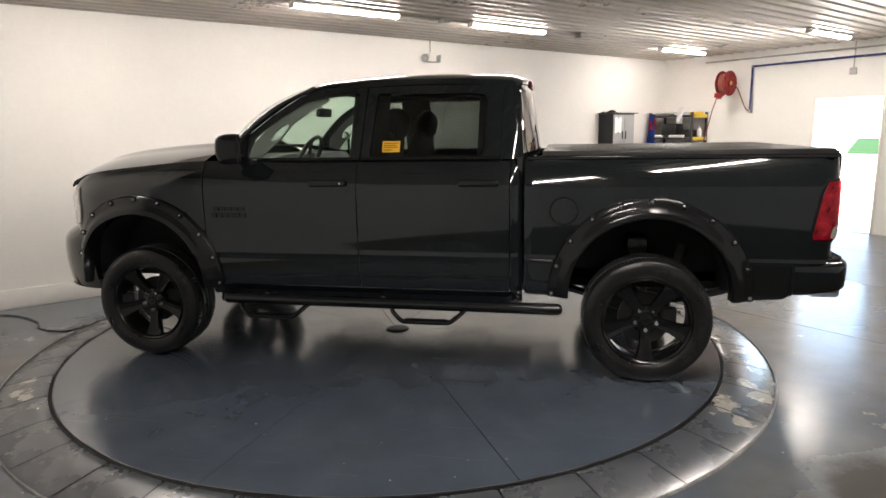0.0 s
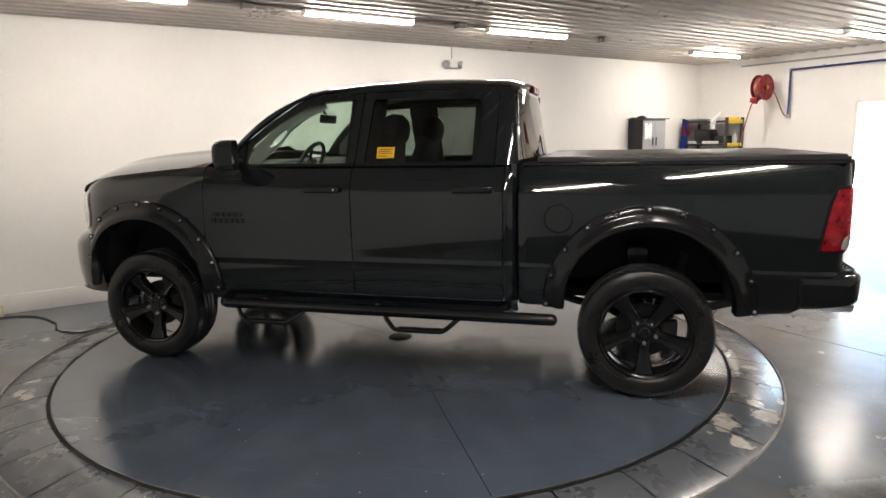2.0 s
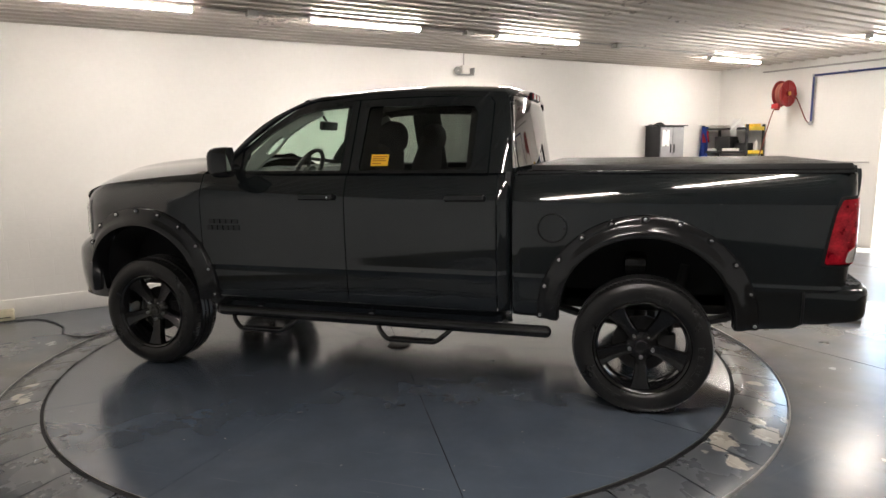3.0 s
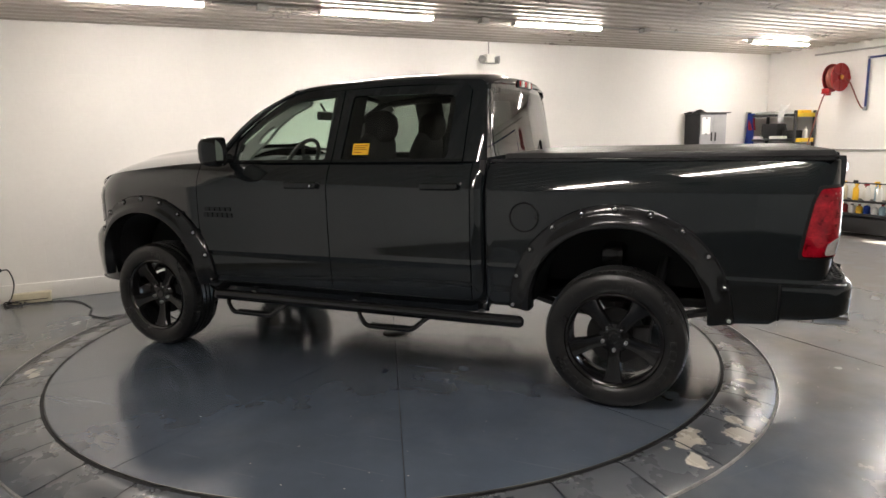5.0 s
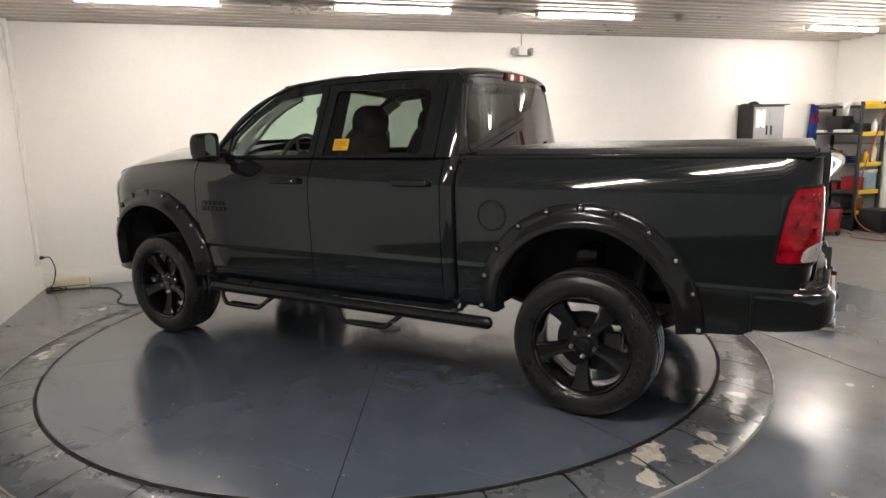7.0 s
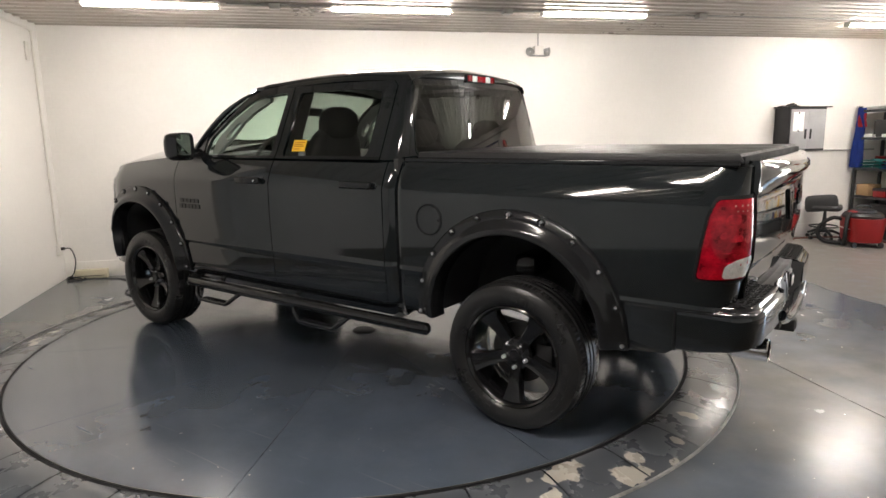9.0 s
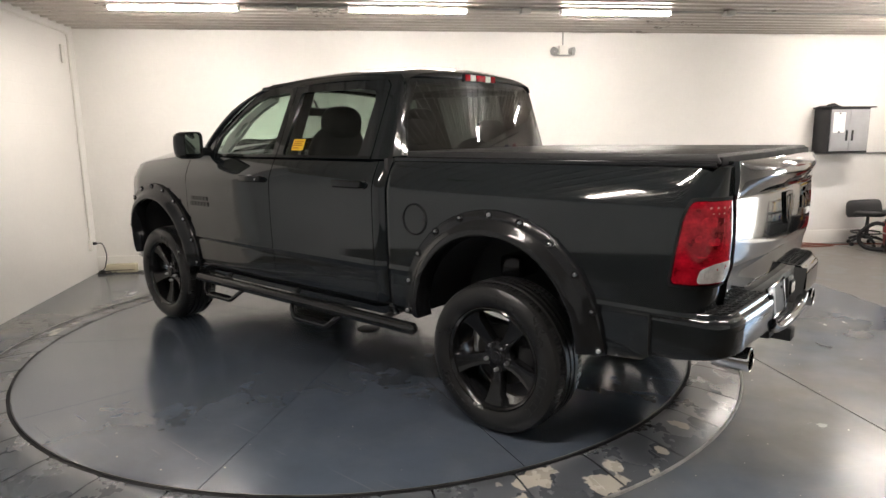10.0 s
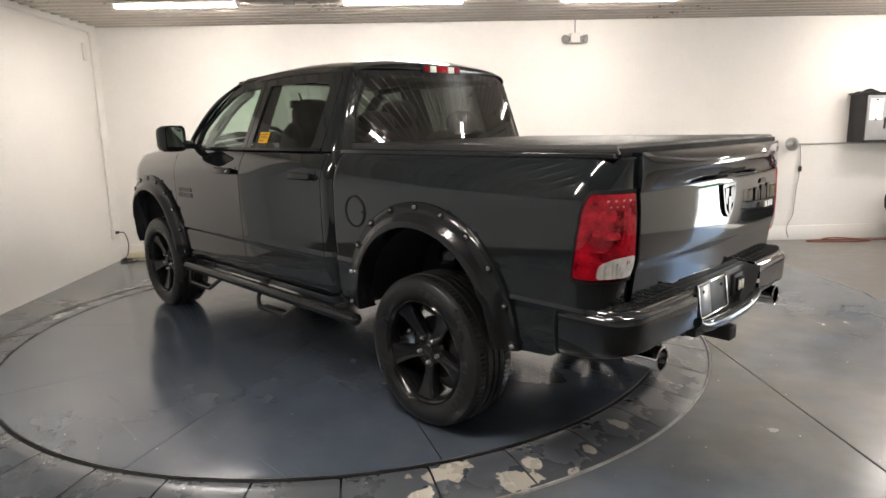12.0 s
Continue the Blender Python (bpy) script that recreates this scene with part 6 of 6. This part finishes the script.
def shop_vacuum():
    e = thing("shop_vacuum", "red workshop vacuum with a black lid and ribbed hose", "vacuum cleaner", at(6.98, 2.21, FLOOR_Z, -20))
    bm = bmesh.new()
    secs = []
    for z, r in ((0.07, 0.20), (0.10, 0.215), (0.36, 0.235), (0.40, 0.235)):
        secs.append([bm.verts.new((r * math.copysign(abs(math.cos(a)) ** 0.55, math.cos(a)), r * 1.12 * math.copysign(abs(math.sin(a)) ** 0.55, math.sin(a)), z)) for a in (2 * math.pi * k / 32 for k in range(32))])
    for p, q in zip(secs, secs[1:]):
        for k in range(32):
            bm.faces.new((p[k], p[(k + 1) % 32], q[(k + 1) % 32], q[k]))
    bm.faces.new(secs[0])
    bm.faces.new(secs[-1])
    part("tank", bm, M["red"], e, "red plastic tank")
    part("tank_stripe", one_box(-0.236, -0.228, -0.17, 0.17, 0.245, 0.262), M["white"], e)
    part("lid", lathe(bmesh.new(), [(0.0, 0.40), (0.25, 0.40), (0.255, 0.43), (0.22, 0.47), (0.0, 0.49)], 32), M["plastic"], e, "black lid")
    part("motor_head", lathe(bmesh.new(), [(0.0, 0.47), (0.16, 0.47), (0.15, 0.505), (0.10, 0.525), (0.0, 0.53)], 28), M["plastic"], e)
    part("lid_badge", one_box(-0.20, -0.08, -0.10, 0.02, 0.455, 0.50, 0.02), M["red"], e, "red panel on the lid")
    part("carry_handle", tube(bmesh.new(), smooth_path([(-0.1, 0, 0.50), (-0.07, 0, 0.555), (0.07, 0, 0.555), (0.1, 0, 0.50)], 5), 0.013, 8), M["plastic"], e)
    for x in (-0.17, 0.17):
        for y in (-0.19, 0.19):
            part("castor", lathe(bmesh.new(), [(0.0, -0.016), (0.036, -0.016), (0.038, 0.0), (0.036, 0.016), (0.0, 0.016)], 16, pose(x, y, 0.039, 90, 0, 20)), M["plastic"], e)
    path = smooth_path([(-0.2, 0.08, 0.36), (-0.32, 0.16, 0.37), (-0.45, 0.22, 0.25), (-0.46, 0.24, 0.12), (-0.38, 0.20, 0.035), (-0.22, 0.05, 0.03), (-0.26, -0.10, 0.06), (-0.27, -0.14, 0.25), (-0.25, -0.12, 0.40), (-0.2, -0.08, 0.47)], 8)
    part("hose", tube(bmesh.new(), path, [0.026 + 0.003 * (i % 2) for i in range(len(path))], 10), M["cable"], e, "black ribbed hose")


def hose_reel():
    e = thing("hose_reel", "red steel air hose reel fixed to the wall", "hose reel", at(7.86, 1.75, 2.36))
    turn = pose(0, 0, 0, 0, 90, 0)
    tilt = pose(0, 0, 0, 0, 0, 88)
    for k, x in enumerate((-0.075, 0.065)):
        part("side_disc", lathe(bmesh.new(), [(0.0, 0.0), (0.11, 0.0), (0.15, 0.006), (0.20, 0.002), (0.212, -0.006), (0.212, 0.006), (0.20, 0.012), (0.0, 0.012)], 36, tilt @ Matrix.Translation((x, 0, 0)) @ turn), M["red"], e, "pressed red steel disc")
    for k in range(6):
        part("rib", one_box(0.055, 0.195, -0.014, 0.014, -0.006, 0.006, 0.005, tilt @ Matrix.Translation((-0.076, 0, 0)) @ turn @ pose(0, 0, 0, 0, 0, 60 * k)), M["red"], e)
    part("hub_cap", lathe(bmesh.new(), [(0.0, -0.112), (0.03, -0.110), (0.036, -0.1), (0.036, -0.09)], 16, tilt @ turn), M["brass"], e, "brass swivel fitting")
    part("hub", lathe(bmesh.new(), [(0.0, -0.1), (0.05, -0.1), (0.05, 0.085), (0.0, 0.085)], 20, tilt @ turn), M["red"], e)
    part("wound_hose", lathe(bmesh.new(), [(0.07, -0.06), (0.165, -0.055), (0.178, -0.03), (0.168, -0.005), (0.178, 0.02), (0.165, 0.05), (0.07, 0.055)], 32, tilt @ turn, closed=True), M["hose"], e, "dull red wound hose")
    bm = one_box(0.09, 0.11, -0.05, 0.05, -0.26, 0.10, 0.004, tilt)
    box(bm, 0.08, 0.29, -0.05, 0.05, -0.03, 0.03, 0.004)
    part("bracket", bm, M["red"], e)
    part("hose_guide", one_box(-0.17, -0.10, -0.02, 0.10, -0.24, -0.16, 0.008), M["red"], e)
    pts = smooth_path([(7.73, 1.80, 2.17), (7.70, 1.86, 1.95), (7.66, 1.95, 1.5), (7.60, 2.05, 1.0), (7.52, 2.08, 0.5), (7.46, 2.02, 0.2), (7.5, 1.85, 0.03), (7.62, 1.6, -0.031), (7.5, 1.3, -0.031), (7.2, 1.35, -0.031), (7.1, 1.75, -0.031), (7.35, 2.0, -0.031), (7.5, 2.5, -0.031), (7.2, 2.86, -0.031), (6.6, 2.95, -0.031), (6.1, 2.98, -0.031), (5.75, 3.02, -0.031), (5.72, 2.92, -0.031), (6.2, 2.85, -0.031), (6.5, 2.9, -0.031), (6.15, 3.05, -0.012), (5.9, 2.95, -0.010), (6.4, 2.82, -0.010)], 8)
    pipe("air_hose", pts, 0.009, M["hose"], "long red rubber air hose trailing across the floor", "hose")
    pts = smooth_path([(7.93, 1.63, 2.33), (7.97, 1.58, 2.25), (8.04, 1.50, 2.0), (8.08, 1.46, 1.90), (8.11, 1.42, 1.885)], 6)
    pipe("feed_hose", pts, 0.010, M["hose"], "short red hose from the blue pipe to the reel", "hose")


def wall_pipes():
    e = thing("air_pipe", "blue compressed-air pipe along the wall with a drop leg", "pipe", ROOM)
    part("drop_leg", tube(bmesh.new(), [(8.11, 1.42, 1.90), (8.11, 1.42, 2.63)], 0.017, 10), M["blue"], e)
    part("run", tube(bmesh.new(), [(8.11, 1.435, 2.63), (8.11, -3.0, 2.66)], 0.017, 10), M["blue"], e)
    part("valve", one_box(8.085, 8.135, 1.395, 1.445, 1.85, 1.91, 0.01), M["steel"], e, "steel outlet valve")
    part("elbow", lathe(bmesh.new(), [(0.0, -0.026), (0.024, -0.02), (0.024, 0.02), (0.0, 0.026)], 12, pose(8.11, 1.42, 2.63)), M["steel"], e)
    for v in (0.9, -0.3, -1.6):
        part("clip", one_box(8.09, WALL_R, v - 0.01, v + 0.01, 2.62, 2.665, 0.003), M["steel"], e)
    pipe("wall_conduit", [(8.12, 2.3, 2.765), (8.12, -4.0, 2.775)], 0.014, M["conduit"], "grey conduit along the top of the wall", "conduit")
    j = thing("junction_box", "grey junction box with a conduit up to the ceiling", "junction box", at(WALL_R, -0.14, 2.43))
    part("case", one_box(-0.05, 0, -0.045, 0.045, -0.05, 0.05, 0.006), M["conduit"], j)
    part("riser", tube(bmesh.new(), [(-0.02, 0, 0.05), (-0.02, 0, 0.44)], 0.011, 8), M["conduit"], j)
    pipe("wall_conduit", [(5.5, WALL_V - 0.014, 1.252), (8.0, WALL_V - 0.014, 1.252)], 0.012, M["conduit"], "thin grey conduit running along the far wall", "conduit")
    pipe("wall_conduit", [(8.13, WALL_V, 1.262), (8.13, 0.5, 1.262)], 0.012, M["conduit"], "thin grey conduit running along the wall", "conduit")
    pipe("lamp_conduit", [(-1.2, 1.6, CEIL_Z - 0.012), (6.1, 1.66, CEIL_Z - 0.012)], 0.010, M["conduit"], "thin conduit linking the ceiling lamps", "conduit")
    for u in (1.62, -0.75, 3.9):
        b = thing("lamp_junction", "small dark junction box under the ceiling", "junction box", at(u, 1.6, CEIL_Z - 0.001))
        part("case", one_box(-0.05, 0.05, -0.05, 0.05, -0.055, 0, 0.006), M["conduit"], b)
    # corner by the west wall
    pts = smooth_path([(WALL_L + 0.016, 0.0, 2.80), (WALL_L + 0.016, 2.2, 2.80), (WALL_L + 0.016, 2.84, 2.795), (WALL_L + 0.016, 2.93, 2.77), (WALL_L + 0.016, 2.95, 2.68), (WALL_L + 0.016, 2.95, 1.6), (WALL_L + 0.016, 2.95, 0.40)], 5)
    pipe("corner_conduit", pts, 0.013, M["creampipe"], "cream painted conduit down the corner of the wall", "conduit")
    j = thing("blank_plate", "cream painted blank plate on the wall below the ceiling", "wall plate", at(WALL_L, 2.80, 2.55))
    part("cover", one_box(0, 0.02, -0.045, 0.045, -0.1, 0.1, 0.004), M["creampipe"], j)
    j = thing("outlet_box", "cream surface outlet box with a black plug", "outlet", at(WALL_L, 2.95, 0.335))
    part("case", one_box(0, 0.045, -0.04, 0.04, -0.065, 0.065, 0.006), M["creampipe"], j)
    part("plug", one_box(0.045, 0.085, -0.018, 0.018, 0.0, 0.035, 0.006), M["plastic"], j)
    pts = smooth_path([(WALL_L + 0.08, 2.95, 0.352), (WALL_L + 0.14, 2.97, 0.34), (WALL_L + 0.17, 2.99, 0.2), (WALL_L + 0.13, 3.02, 0.05), (WALL_L + 0.10, 3.0, -0.03), (-3.05, 2.98, -0.032), (-2.72, 2.87, -0.032), (-2.53, 2.45, -0.032), (-2.52, 2.15, -0.032), (-2.36, 1.93, -0.032), (-2.2, 1.97, -0.032)], 7)
    pipe("power_cable", pts, 0.0065, M["cable"], "black power cable snaking over the floor from the outlet", "cable")
    pts = smooth_path([(WALL_L + 0.05, 3.02, -0.03), (WALL_L + 0.16, 3.08, -0.02), (WALL_L + 0.25, 3.0, -0.03), (WALL_L + 0.1, 2.9, -0.03), (WALL_L + 0.06, 3.05, -0.01), (WALL_L + 0.22, 2.95, -0.012)], 7)
    pipe("cable_coil", pts, 0.009, M["cable"], "loose black cable heaped in the corner", "cable")
    j = thing("heater_box", "beige enclosure on the floor against the far wall", "enclosure", at(-3.30, WALL_V - 0.025, FLOOR_Z))
    part("case", one_box(0, 0.36, -0.09, 0, 0.0, 0.105, 0.008), M["beige"], j)
    part("grille_slot", one_box(0.03, 0.33, -0.092, -0.089, 0.03, 0.038), M["plastic"], j)


def supply_cart():
    e = thing("supply_cart", "black wire cart of detailing bottles against the wall", "cart", at(7.74, 0.68, FLOOR_Z))
    W, L = 0.30, 0.92
    for x in (0, W):
        for y in (0, L):
            part("post", tube(bmesh.new(), [(x, y, 0.03), (x, y, 0.84)], 0.014, 8), M["darkmetal"], e)
            part("castor", lathe(bmesh.new(), [(0.0, -0.015), (0.028, -0.015), (0.03, 0.0), (0.028, 0.015), (0.0, 0.015)], 14, pose(x, y, 0.031, 90)), M["plastic"], e)
    part("base_bin", one_box(0.02, W - 0.02, 0.02, L - 0.02, 0.065, 0.30, 0.02), M["plastic"], e, "black plastic bin")
    for z in (0.33, 0.53):
        part("shelf", one_box(-0.01, W + 0.01, -0.01, L + 0.01, z, z + 0.03, 0.004), M["darkmetal"], e)
    part("hanging_rail", tube(bmesh.new(), [(0, 0, 0.82), (0, L, 0.82)], 0.010, 8), M["darkmetal"], e)
    words = {"clearblue": "pale blue", "yellow": "yellow", "white": "white", "red": "red", "beige": "cream", "navy": "blue", "brown": "amber", "plastic": "black"}
    rnd = random.Random(4)
    top_row = (("white", "red"), ("yellow", "plastic"), ("white", "yellow"), ("clearblue", "yellow"), ("white", "red"), ("white", "white"), ("yellow", "yellow"), ("white", "plastic"), ("beige", "yellow"), ("white", "navy"))
    for k, (c, d) in enumerate(top_row):
        bottle(words[c] + " detailing spray bottle on the cart", at(7.74 + 0.07 + 0.10 * (k % 2), 0.68 + 0.06 + 0.086 * k, FLOOR_Z + 0.5605, rnd.uniform(0, 360)), 0.041, rnd.uniform(0.24, 0.29), M[c], M[d], True)
    low_row = (("white", "red"), ("clearblue", "red"), ("white", "white"), ("navy", "white"), ("yellow", "red"), ("white", "plastic"), ("red", "white"))
    for k, (c, d) in enumerate(low_row):
        bottle(words[c] + " bottle on the lower cart shelf", at(7.74 + 0.11, 0.68 + 0.08 + 0.112 * k, FLOOR_Z + 0.3605, rnd.uniform(0, 360)), 0.045, rnd.uniform(0.13, 0.16), M[c], M[d])
    carton("tote", "black plastic tote on the floor beside the shelves", "tote", at(7.86, 1.98, FLOOR_Z + 0.001), 0.36, 0.36, 0.34, M["plastic"], M["darkmetal"])


def doorway():
    e = thing("door_1", "open doorway with a cream painted steel frame", "door", ROOM, kind="structure")
    for v in (DOOR_V0, DOOR_V1 - 0.04):
        part("jamb", one_box(WALL_R - 0.015, WALL_R + 0.21, v, v + 0.04, FLOOR_Z, DOOR_Z - 0.04, 0.004), M["creampipe"], e)
    part("head", one_box(WALL_R - 0.015, WALL_R + 0.21, DOOR_V0, DOOR_V1, DOOR_Z - 0.04, DOOR_Z, 0.004), M["creampipe"], e)
    part("threshold", one_box(WALL_R, WALL_R + 0.2, DOOR_V0 + 0.04, DOOR_V1 - 0.04, FLOOR_Z - 0.02, FLOOR_Z + 0.008, 0.003), M["steel"], e)


emergency_light()
wall_cabinet()
clamp_lamp()
shelving_unit()
stock_shelves()
jacket()
shop_stool()
shop_vacuum()
hose_reel()
wall_pipes()
supply_cart()
doorway()
